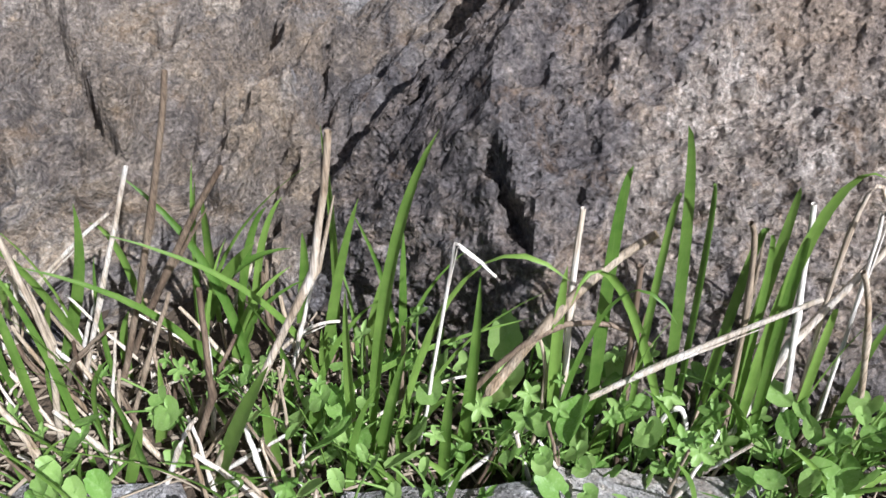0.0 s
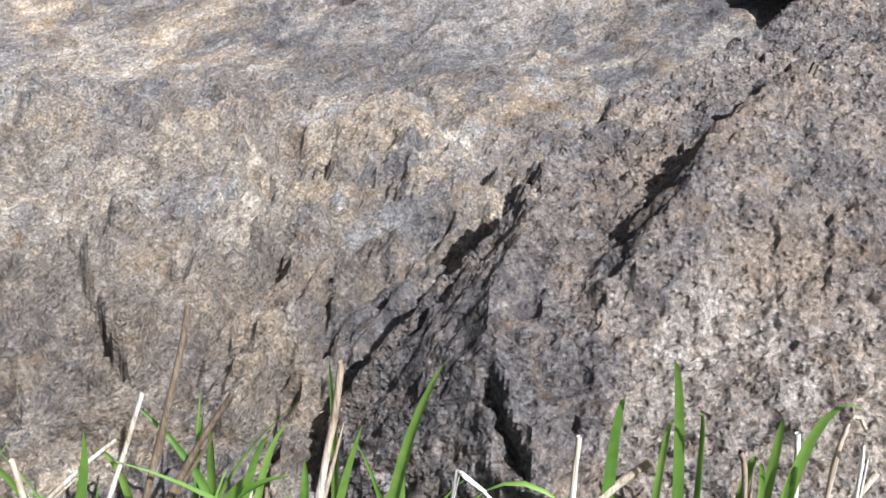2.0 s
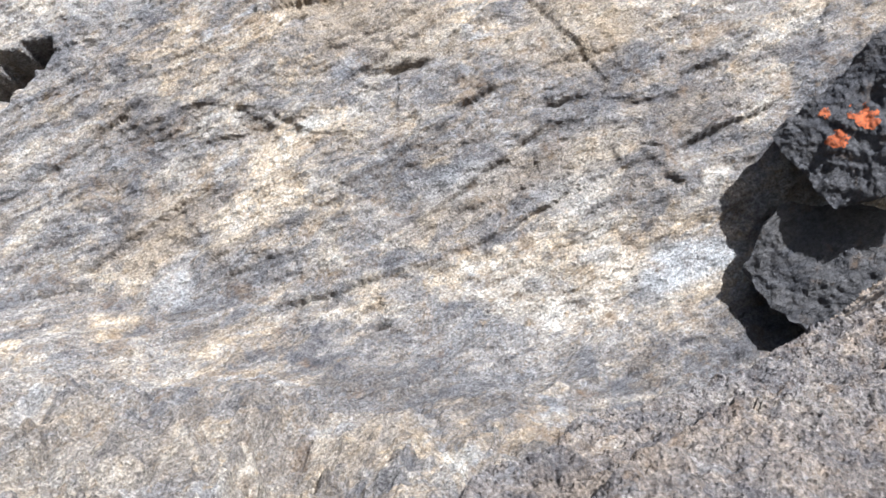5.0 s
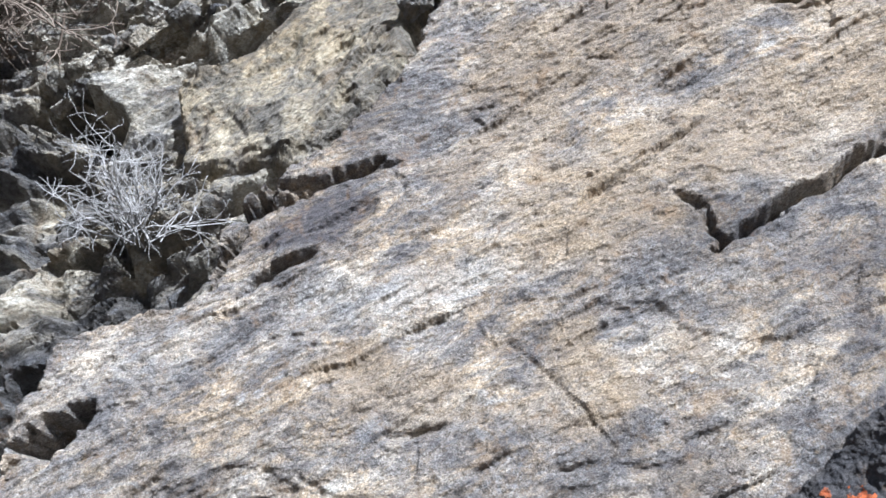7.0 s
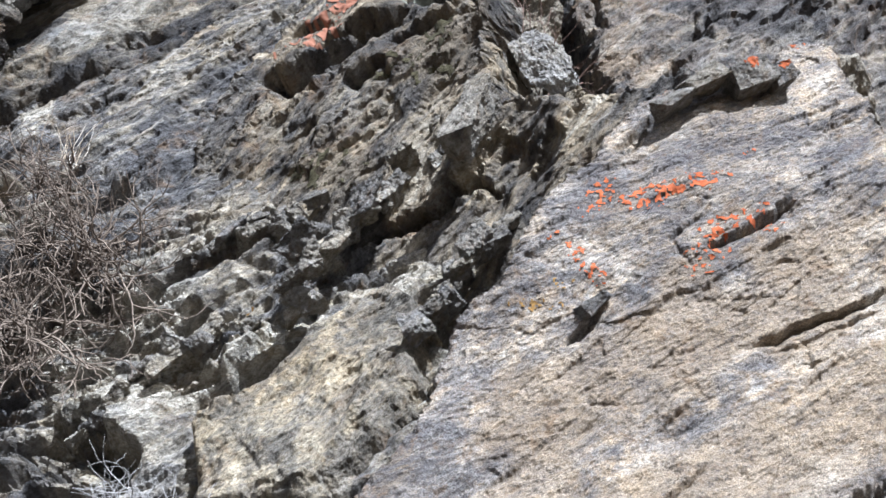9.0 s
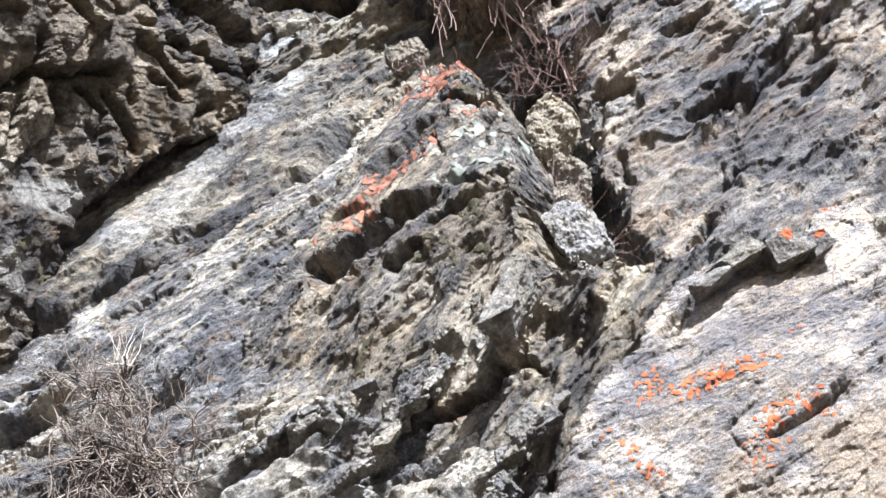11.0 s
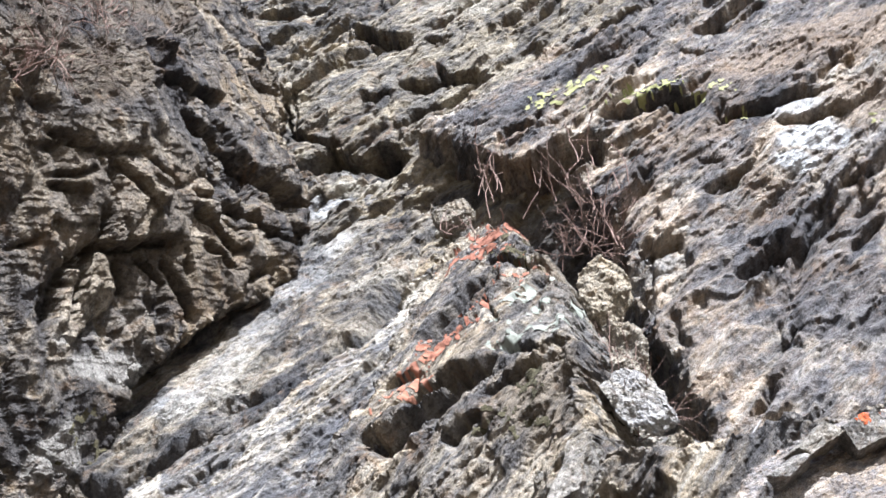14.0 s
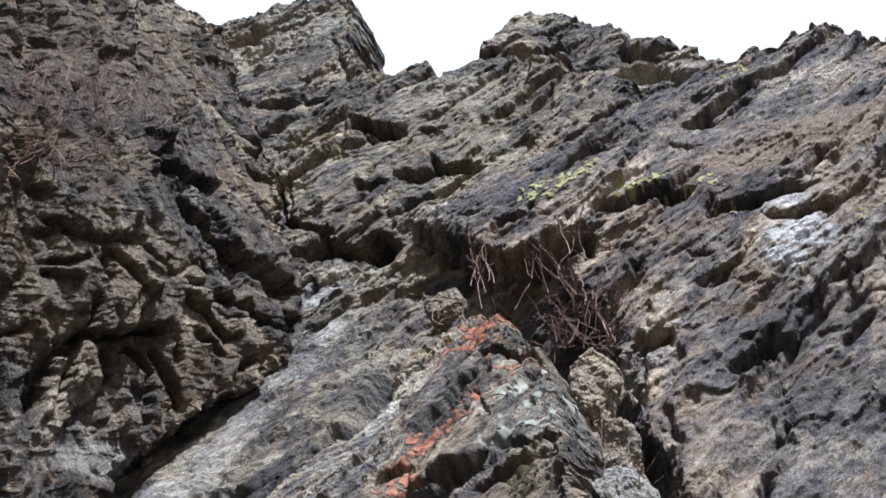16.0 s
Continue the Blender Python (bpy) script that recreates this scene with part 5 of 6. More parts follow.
rock_face("right_cliff", RIGHT, [(0.55, 0.3), (4.2, 0.3), (4.2, 6.2), (3.412, 6.28), (3.105, 6.666), (2.624, 6.689), (2.256, 6.562), (1.931, 6.379), (0.641, 6.275), (-0.262, 5.52), (-1.1, 4.95), (-0.74, 4.5), (-0.45, 4.15), (0.094, 3.855), (0.259, 3.187), (0.298, 2.437)], 0.0155, broken(40, (0.55, 0.22, 0.085), (0.08, 0.075, 0.042), 0.010, 0.09, 3.6, 15, 0.5, 0.5, flat=0.8), BEDS,
          "sloping bedded slate cliff with white and rusty beds", kind="structure", edge=0.22, thick=0.8, ledges=[(1.504, 3.796, 2.003, 3.738, 0.072, 0.084), (1.315, 5.391, 2.128, 5.966, 0.132, 0.112), (0.401, 4.351, 1.152, 4.318, 0.096, 0.105), (1.108, 3.991, 1.863, 4.014, 0.072, 0.084), (0.388, 2.879, 0.626, 2.922, 0.084, 0.084), (0.878, 2.494, 1.33, 2.7, 0.09, 0.084), (2.11, 5.907, 2.788, 6.383, 0.072, 0.084), (0.869, 3.265, 1.228, 3.422, 0.06, 0.07), (1.591, 2.556, 1.858, 2.794, 0.048, 0.07), (-0.087, 4.111, 0.407, 4.134, 0.06, 0.07), (1.057, 2.18, 1.61, 3.086, 0.048, 0.056)], lichens=[("yellow", 0.65, 4.469, 0.351, 0.082, 0, 0.95), ("yellow", 1.152, 4.318, 0.208, 0.09, -7, 1), ("yellow", 0.147, 4.9, 0.312, 0.152, 25, 0.8), ("yellow", 1.338, 3.919, 0.196, 0.071, -20, 0.3), ("yellow", 1.948, 6.246, 0.275, 0.179, 13, 0.35), ("yellow", 2.132, 3.571, 0.106, 0.136, -20, 0.35), ("yellow", 1.745, 3.679, 0.11, 0.056, -20, 0.4)],
          zones={"pale": [(1.662, 3.531, 0.241, 0.107, -11, 2.2), (1.568, 3.339, 0.223, 0.102, -11, 2.2), (1.686, 3.855, 0.228, 0.117, -13, 0.9), (0.348, 2.693, 0.247, 0.145, 35, 0.15)], "warm": [(1.976, 4.586, 0.826, 0.396, 13, 0.9), (2.182, 3.795, 0.217, 0.338, -21, 0.7), (0.834, 3.911, 0.243, 0.118, -5, 0.5)]}, cracks=[(-0.539, 4.327, -0.363, 4.496, 0.0545, 0.195), (-0.363, 4.496, -0.094, 4.61, 0.0551, 0.195), (-0.54, 3.823, -0.265, 3.91, 0.134, 0.8), (-0.265, 3.91, 0.016, 4.03, 0.134, 0.8), (0.016, 4.03, 0.289, 4.094, 0.135, 0.8), (0.321, 4.285, 0.643, 4.352, 0.0659, 0.195), (0.643, 4.352, 0.999, 4.287, 0.0654, 0.195), (0.392, 2.788, 0.606, 2.905, 0.0414, 0.13), (0.894, 2.466, 1.053, 2.536, 0.0602, 0.195), (1.053, 2.536, 1.259, 2.699, 0.0609, 0.195), (0.956, 3.241, 1.13, 3.382, 0.039, 0.13), (1.428, 3.94, 1.741, 4.041, 0.033, 0.163), (1.741, 4.041, 1.995, 3.968, 0.0328, 0.163), (1.3, 5.324, 1.642, 5.542, 0.0974, 0.325), (1.642, 5.542, 1.959, 5.644, 0.0984, 0.325), (0.634, 1.303, 0.916, 1.624, 0.042, 0.163), (1.094, 3.911, 1.232, 4.121, 0.0376, 0.13), (0.425, 3.496, 0.585, 3.672, 0.0326, 0.13), (1.429, 2.336, 1.582, 2.395, 0.0273, 0.098), (0.53, 4.743, 0.832, 5.141, 0.0469, 0.163), (-0.761, 4.751, -0.515, 4.77, 0.0332, 0.13), (0.921, 3.555, 1.116, 3.544, 0.024, 0.098), (0.426, 2.244, 0.456, 1.903, 0.0337, 0.13), (1.122, 1.994, 0.922, 1.747, 0.0224, 0.098), (0.21, 5.698, 0.528, 5.742, 0.036, 0.163), (1.104, 5.075, 1.356, 4.956, 0.028, 0.13), (1.655, 3.087, 2.012, 3.178, 0.0187, 0.098), (0.287, 2.634, 0.329, 2.279, 0.0323, 0.13)])
RNG = np.random.RandomState(21)


def empty(name, place):
    e = new(name)
    e.location = place
    return e


def bezier(a, b, c, n):
    """n points of a smooth bow through a, b and c."""
    a, b, c = (np.asarray(v, float) for v in (a, b, c))
    k = 2 * b - 0.5 * (a + c)
    t = np.linspace(0, 1, n)[:, None]
    return (1 - t) ** 2 * a + 2 * t * (1 - t) * k + t * t * c


def tube(path, radii, sides=6):
    """Vertices and faces of a closed tube along a path."""
    path = np.asarray(path, float)
    d = np.gradient(path, axis=0)
    d /= np.linalg.norm(d, axis=1, keepdims=True) + 1e-12
    ref = np.where(np.abs(d[:, 2:3]) > 0.9, np.array([[1.0, 0, 0]]), np.array([[0, 0, 1.0]]))
    x = np.cross(d, ref)
    x /= np.linalg.norm(x, axis=1, keepdims=True) + 1e-12
    y = np.cross(d, x)
    a = np.linspace(0, 2 * np.pi, sides, endpoint=False)
    r = np.asarray(radii, float).reshape(-1, 1, 1)
    v = path[:, None] + r * (np.cos(a)[None, :, None] * x[:, None] + np.sin(a)[None, :, None] * y[:, None])
    n = len(path)
    idx = np.arange(n * sides).reshape(n, sides)
    q = np.stack([idx[:-1], np.roll(idx[:-1], -1, 1), np.roll(idx[1:], -1, 1), idx[1:]], -1).reshape(-1, 4)
    return v.reshape(-1, 3), q


def joined(pieces):
    vs, fs, k = [], [], 0
    for v, q in pieces:
        vs.append(v)
        fs.append(q + k)
        k += len(v)
    return np.concatenate(vs), np.concatenate(fs)


def ribbon(path, width, fold=0.25, side=(1, 0, 0)):
    """A grass leaf: a folded ribbon that narrows to its tip."""
    n = len(path)
    t = np.linspace(0, 1, n)
    w = width * 0.5 * np.clip(np.minimum(0.55 + 2.2 * t, 1.0) * (1 - t ** 2.6) ** 0.8, 0.02, 1)
    d = np.gradient(path, axis=0)
    d /= np.linalg.norm(d, axis=1, keepdims=True) + 1e-12
    s = np.asarray(side, float) - (d @ np.asarray(side, float))[:, None] * d
    s /= np.linalg.norm(s, axis=1, keepdims=True) + 1e-9
    up = np.cross(s, d)
    v = np.stack([path - s * w[:, None] + up * (fold * w)[:, None], path - s * 0.5 * w[:, None] + up * (0.35 * fold * w)[:, None], path,
                  path + s * 0.5 * w[:, None] + up * (0.35 * fold * w)[:, None], path + s * w[:, None] + up * (fold * w)[:, None]], 1)
    idx = np.arange(n * 5).reshape(n, 5)
    q = np.stack([idx[:-1, :-1], idx[:-1, 1:], idx[1:, 1:], idx[1:, :-1]], -1).reshape(-1, 4)
    return v.reshape(-1, 3), q


def place_mesh(name, v, q, material, parent=None, origin=(0, 0, 0)):
    """A mesh whose own origin lies at a place."""
    ob = mesh_object(name, np.asarray(v) - np.asarray(origin), q, material, parent)
    if parent is None:
        ob.location = origin
    return ob


# ---------------------------------------------------------------- grass, straw and weeds at the cliff's foot
STALKS_A = [(-0.234, 0.348, -0.015, -0.212, 0.34, 0.086, -0.213, 0.332, 0.166), (-0.284, 0.405, -0.015, -0.27, 0.401, 0.03, -0.25, 0.398, 0.1), (-0.236, 0.385, -0.015, -0.196, 0.379, 0.088, -0.161, 0.373, 0.179), (-0.276, 0.43, 0.02, -0.263, 0.428, 0.05, -0.201, 0.425, 0.112), (-0.197, 0.324, -0.015, -0.177, 0.322, 0.066, -0.164, 0.32, 0.114), (-0.212, 0.396, -0.015, -0.16, 0.385, 0.137, -0.132, 0.374, 0.231), (-0.214, 0.416, -0.015, -0.163, 0.404, 0.089, -0.119, 0.392, 0.167), (-0.197, 0.358, -0.015, -0.172, 0.359, 0.049, -0.149, 0.361, 0.105), (-0.152, 0.324, -0.015, -0.121, 0.316, 0.073, -0.113, 0.308, 0.154), (-0.14, 0.319, -0.015, -0.059, 0.311, 0.163, -0.046, 0.303, 0.242)]
STALKS_B = [(-0.104, 0.387, -0.015, -0.087, 0.391, 0.047, -0.075, 0.395, 0.094), (-0.087, 0.321, -0.015, -0.084, 0.317, 0.046, -0.083, 0.312, 0.099), (-0.221, 0.311, -0.015, -0.226, 0.313, 0.029, -0.236, 0.314, 0.067), (-0.163, 0.315, -0.015, -0.145, 0.311, 0.033, -0.129, 0.306, 0.066), (-0.084, 0.325, -0.015, -0.08, 0.323, 0.009, -0.076, 0.322, 0.036), (-0.012, 0.33, 0.02, 0.006, 0.32, 0.173, 0.025, 0.311, 0.161), (-0.026, 0.351, -0.015, -0.023, 0.35, 0.043, -0.021, 0.348, 0.094), (0.068, 0.33, 0.02, 0.065, 0.332, 0.126, 0.065, 0.334, 0.184), (0.104, 0.33, -0.002, 0.098, 0.326, 0.083, 0.094, 0.323, 0.159), (0.006, 0.33, 0.02, 0.057, 0.33, 0.12, 0.101, 0.33, 0.173)]
STALKS_C = [(-0.004, 0.33, 0.02, 0.052, 0.329, 0.109, 0.108, 0.327, 0.103), (0.033, 0.33, 0.02, 0.11, 0.319, 0.095, 0.177, 0.308, 0.152), (0.16, 0.33, 0.01, 0.182, 0.33, 0.102, 0.213, 0.33, 0.169), (0.195, 0.33, 0.02, 0.178, 0.327, 0.124, 0.167, 0.325, 0.195), (0.161, 0.33, 0.02, 0.149, 0.323, 0.142, 0.137, 0.316, 0.19), (0.237, 0.33, 0.02, 0.212, 0.318, 0.117, 0.19, 0.307, 0.17), (0.2, 0.33, 0.02, 0.192, 0.332, 0.171, 0.204, 0.334, 0.192), (0.212, 0.33, 0.02, 0.204, 0.326, 0.148, 0.197, 0.321, 0.192), (0.023, 0.33, 0.012, 0.054, 0.33, -0.007, 0.094, 0.329, -0.028), (0.223, 0.33, 0.006, 0.219, 0.332, 0.033, 0.219, 0.334, 0.059)]
STALKS_D = [(-0.131, 0.397, -0.015, -0.093, 0.396, 0.038, -0.063, 0.396, 0.053), (-0.057, 0.33, 0.02, -0.01, 0.333, 0.061, 0.03, 0.335, 0.073), (0.119, 0.33, 0.02, 0.129, 0.324, 0.059, 0.138, 0.319, 0.028), (0.053, 0.33, 0.02, 0.056, 0.331, 0.069, 0.051, 0.332, 0.102), (-0.287, 0.43, 0.02, -0.263, 0.425, 0.047, -0.249, 0.42, 0.04), (-0.144, 0.43, 0.02, -0.129, 0.433, 0.052, -0.112, 0.436, 0.083), (-0.246, 0.426, -0.015, -0.239, 0.428, -0.017, -0.251, 0.43, 0.031)]
STALKS = STALKS_A + STALKS_B + STALKS_C + STALKS_D
BLADES_A = [(-0.069, 0.43, 0.02, -0.064, 0.412, 0.114, -0.064, 0.394, 0.193, 0.007), (-0.039, 0.33, 0.02, -0.024, 0.313, 0.162, -0.002, 0.295, 0.248, 0.007), (0.127, 0.33, 0.02, 0.109, 0.314, 0.183, 0.095, 0.299, 0.249, 0.006), (0.084, 0.33, 0.02, 0.081, 0.329, 0.161, 0.084, 0.329, 0.211, 0.007), (0.105, 0.33, 0.02, 0.102, 0.319, 0.17, 0.101, 0.307, 0.209, 0.004), (0.156, 0.33, 0.02, 0.157, 0.323, 0.157, 0.154, 0.315, 0.21, 0.006), (0.168, 0.33, 0.02, 0.165, 0.316, 0.182, 0.183, 0.302, 0.223, 0.008), (-0.08, 0.408, -0.015, -0.063, 0.398, 0.083, -0.046, 0.388, 0.151, 0.007), (-0.134, 0.32, -0.015, -0.108, 0.307, 0.057, -0.083, 0.295, 0.117, 0.014)]
BLADES_B = [(-0.097, 0.33, -0.015, -0.094, 0.317, 0.041, -0.09, 0.304, 0.091, 0.008), (-0.047, 0.324, -0.015, -0.047, 0.316, 0.079, -0.045, 0.307, 0.156, 0.008), (-0.037, 0.324, -0.015, -0.028, 0.316, 0.057, -0.017, 0.308, 0.117, 0.008), (0.009, 0.322, -0.015, 0.016, 0.32, 0.076, 0.018, 0.318, 0.156, 0.008), (-0.026, 0.33, 0.02, 0.01, 0.324, 0.149, 0.06, 0.317, 0.154, 0.007), (0.063, 0.33, 0.02, 0.059, 0.329, 0.109, 0.06, 0.327, 0.155, 0.007), (-0.26, 0.421, -0.015, -0.228, 0.418, 0.064, -0.215, 0.415, 0.126, 0.008), (-0.196, 0.43, 0.02, -0.203, 0.43, 0.082, -0.217, 0.43, 0.101, 0.006), (-0.163, 0.43, 0.02, -0.151, 0.423, 0.092, -0.142, 0.417, 0.142, 0.008)]
BLADES_C = [(-0.148, 0.43, 0.02, -0.14, 0.413, 0.095, -0.133, 0.397, 0.146, 0.007), (-0.153, 0.43, 0.02, -0.13, 0.427, 0.067, -0.093, 0.424, 0.088, 0.007), (-0.125, 0.43, 0.02, -0.112, 0.429, 0.088, -0.096, 0.429, 0.123, 0.005), (-0.135, 0.43, 0.02, -0.12, 0.428, 0.089, -0.105, 0.426, 0.118, 0.006), (-0.158, 0.43, 0.02, -0.136, 0.421, 0.067, -0.112, 0.413, 0.101, 0.009), (-0.185, 0.319, -0.015, -0.17, 0.313, 0.03, -0.158, 0.307, 0.065, 0.008), (0.002, 0.321, -0.015, 0.003, 0.306, 0.056, 0.005, 0.29, 0.116, 0.007), (-0.053, 0.424, -0.015, -0.043, 0.421, 0.04, -0.032, 0.417, 0.085, 0.007), (0.164, 0.33, 0.02, 0.154, 0.321, 0.147, 0.146, 0.313, 0.185, 0.005)]
BLADES_D = [(0.177, 0.33, 0.02, 0.165, 0.316, 0.149, 0.158, 0.301, 0.193, 0.006), (0.132, 0.33, 0.02, 0.119, 0.311, 0.176, 0.108, 0.293, 0.225, 0.004), (0.199, 0.33, 0.02, 0.196, 0.327, 0.109, 0.195, 0.324, 0.131, 0.005), (0.143, 0.33, 0.02, 0.148, 0.33, 0.147, 0.153, 0.33, 0.174, 0.006), (-0.274, 0.42, -0.015, -0.251, 0.402, 0.034, -0.23, 0.384, 0.082, 0.006), (-0.289, 0.43, 0.02, -0.281, 0.426, 0.051, -0.274, 0.422, 0.038, 0.01), (0.13, 0.33, 0.02, 0.085, 0.318, 0.149, 0.06, 0.306, 0.148, 0.005), (0.062, 0.33, 0.02, 0.08, 0.313, 0.143, 0.108, 0.296, 0.146, 0.004), (-0.136, 0.43, -0.006, -0.123, 0.416, 0.038, -0.117, 0.402, 0.079, 0.007)]
BLADES_E = [(-0.095, 0.43, 0.02, -0.087, 0.425, 0.069, -0.085, 0.421, 0.103, 0.007), (-0.176, 0.354, -0.015, -0.166, 0.351, 0.019, -0.16, 0.349, 0.065, 0.007)]
BLADES = BLADES_A + BLADES_B + BLADES_C + BLADES_D + BLADES_E
LEAVES_A = [(0.034, 0.337, 0.066, 0.017, 0), (0.045, 0.309, 0.066, 0.011, 1), (0.071, 0.309, 0.066, 0.016, 2), (-0.006, 0.329, 0.066, 0.01, 0), (0.108, 0.301, 0.066, 0.01, 0), (-0.065, 0.322, 0.066, 0.009, 0), (-0.055, 0.326, 0.066, 0.009, 0), (-0.06, 0.264, 0.066, 0.01, 0), (-0.018, 0.281, 0.066, 0.011, 2), (0.098, 0.347, 0.066, 0.013, 0), (0.183, 0.329, 0.066, 0.01, 2), (0.182, 0.269, 0.066, 0.01, 2), (0.207, 0.272, 0.066, 0.013, 0), (0.036, 0.35, 0.085, 0.018, 2), (0.145, 0.315, 0.066, 0.011, 1), (0.088, 0.35, 0.066, 0.012, 1), (0.052, 0.35, 0.085, 0.009, 1), (0.132, 0.288, 0.066, 0.009, 1), (0.182, 0.306, 0.066, 0.01, 2)]
LEAVES_B = [(-0.014, 0.369, 0.085, 0.01, 1), (-0.055, 0.295, 0.066, 0.014, 2), (-0.119, 0.339, 0.066, 0.008, 1), (-0.146, 0.342, 0.066, 0.008, 1), (0.124, 0.326, 0.066, 0.009, 1), (0.125, 0.295, 0.066, 0.009, 1), (-0.029, 0.35, 0.066, 0.01, 1), (0.015, 0.35, 0.066, 0.011, 1), (0.174, 0.35, 0.066, 0.009, 1), (0.204, 0.297, 0.066, 0.01, 1), (0.069, 0.287, 0.066, 0.008, 0), (0.051, 0.28, 0.066, 0.007, 0), (0.096, 0.318, 0.066, 0.009, 1), (0.021, 0.317, 0.066, 0.009, 1), (-0.099, 0.349, 0.066, 0.009, 1), (-0.044, 0.352, 0.085, 0.008, 1), (0.229, 0.301, 0.066, 0.012, 0)]
LEAVES = LEAVES_A + LEAVES_B


def grass_tufts():
    """Tufts of green grass: each an empty at its root with one mesh a blade."""
    rows = [(np.array(r[0:3]), np.array(r[3:6]), np.array(r[6:9]), r[9]) for r in BLADES]
    for _ in range(150):
        x = RNG.uniform(-0.34, 0.34)
        y = RNG.uniform(0.27, 0.43 if x < 0.0 else 0.345)
        tall = RNG.uniform(0.05, 0.135) * (1.25 if y > 0.33 else 0.9)
        lean = RNG.normal(0, 0.35, 2) * tall
        a = np.array((x, y, -0.02))
        c = a + (lean[0], lean[1] * 0.5 - 0.01, tall)
        b = 0.5 * (a + c) - np.array((lean[0] * 0.25, 0, -0.1 * tall))
        rows.append((a, b, c, RNG.uniform(0.003, 0.0065)))
    seats = [(-0.31, 0.40), (-0.23, 0.34), (-0.17, 0.42), (-0.13, 0.33), (-0.06, 0.41), (-0.04, 0.32), (0.03, 0.33), (0.09, 0.345), (0.15, 0.345), (0.20, 0.33), (0.29, 0.33)]
    tufts = [tagged(empty("grass_tuft", (x, y, -0.02)), "tuft of fresh green grass blades among dry straw", "grass", "grass at the cliff's foot") for x, y in seats]
    for a, b, c, w in rows:
        k = min(range(len(seats)), key=lambda i: (seats[i][0] - a[0]) ** 2 + (seats[i][1] - a[1]) ** 2)
        path = bezier(a, b, c, 11)
        lies = abs(c[0] - a[0]) > 1.2 * abs(c[2] - a[2])
        v, q = ribbon(path, w, RNG.uniform(0.1, 0.6), (0, 0.5, 1) if lies else (math.cos(RNG.normal(0, 0.5)), RNG.normal(0, 0.6), 0))
        place_mesh("blade", v, q, BLADE, tufts[k], tufts[k].location)


def dry_stalks():
    """Standing and fallen straw: stem with joints, one thing each."""
    rows = [(np.array(r[0:3]), np.array(r[3:6]), np.array(r[6:9])) for r in STALKS]
    known = len(rows)
    for _ in range(140):
        x = RNG.uniform(-0.36, 0.36) if RNG.uniform() < 0.5 else RNG.uniform(-0.34, -0.05)
        y = RNG.uniform(0.26, 0.43 if x < 0.0 else 0.345)
        tall = RNG.uniform(0.03, 0.10)
        a = np.array((x, y, -0.02))
        c = a + (RNG.normal(0, 0.03), RNG.normal(0, 0.015), tall)
        rows.append((a, 0.5 * (a + c) + RNG.normal(0, 0.003, 3), c))
    for i, (a, b, c) in enumerate(rows):
        bent = i == 15
        path = np.concatenate([np.linspace(a, b, 6)[:-1], np.linspace(b, c, 6)]) if bent or i in (0, 8, 9, 22) else bezier(a, b, c, 11)
        path = path + RNG.normal(0, 0.00022, path.shape)
        thick = {15: 0.0010, 2: 0.0017, 5: 0.0021, 6: 0.0024, 17: 0.0019, 23: 0.0018, 24: 0.0018, 19: 0.0028, 22: 0.0024, 9: 0.0021, 18: 0.0020, 0: 0.0021, 12: 0.0021, 8: 0.0020}.get(i, RNG.uniform(0.001, 0.0019))
        r = np.full(11, thick) * np.linspace(1.1, 0.75, 11)
        r[5] *= 1.35
        pieces = [tube(path, r, 7)]
        if i % 3 == 0:   # a torn sheath
            s0 = path[5] + np.array((thick, 0, 0))
            pieces.append(tube(np.linspace(s0, path[8] + np.array((thick * 2.2, -thick, 0)), 4), np.array((0.9, 0.8, 0.6, 0.2)) * thick * 0.7, 5))
        v, q = joined(pieces)
        brown = i in (5, 6, 7, 8, 16, 18, 20, 24, 28, 29) or (i >= known and i % 3 == 0)
        ob = place_mesh("dry_stalk", v, q, BROWN_STEM if brown else STRAW, None, a)
        tagged(ob, ("brown jointed dry stalk" if brown else "bleached straw stalk") + (" fallen across the grass" if abs(c[0] - a[0]) > 1.2 * (c[2] - a[2]) else " standing in the grass"), "stalk", "dry stalks at the cliff's foot")


def leaf_shape(kind, r, seed):
    """A flat leaf in its own plane: 0 round heart, 1 lobed, 2 long oval. Returns vertices and faces of a cupped fan of rings."""
    rs = np.random.RandomState(seed)
    n, rings = 28, 4
    a = np.linspace(0, 2 * np.pi, n, endpoint=False)
    if kind == 0:
        out = 0.92 + 0.10 * np.cos(a) - 0.55 * np.exp(-((np.abs(a - np.pi)) / 0.35) ** 2)
        w = 1.0
    elif kind == 1:
        out = 0.74 + 0.24 * np.cos(5 * a) + 0.05 * np.cos(15 * a) - 0.25 * np.exp(-((np.abs(a - np.pi)) / 0.3) ** 2)
        w = 1.0
    else:
        out = 1.0 + 0.03 * np.cos(11 * a)
        w = 0.62
    out = out * (1 + rs.normal(0, 0.03, n))
    v = [(0, 0, 0)]
    for k in range(1, rings + 1):
        f = k / rings
        x, y = np.cos(a) * out * r * f, np.sin(a) * out * r * f * w
        z = 0.10 * r * f * f * np.cos(2 * a + seed) + 0.16 * r * f * f - 0.10 * r * np.exp(-(y / (0.12 * r)) ** 2) * (f > 0.2)
        v += list(np.stack([x, y, z], -1))
    q = []
    for k in range(rings):
        for i in range(n):
            j = (i + 1) % n
            q.append((0, 1 + i, 1 + j, 1 + j) if k == 0 else (1 + (k - 1) * n + i, 1 + k * n + i, 1 + k * n + j, 1 + (k - 1) * n + j))
    return np.array(v), np.array(q)


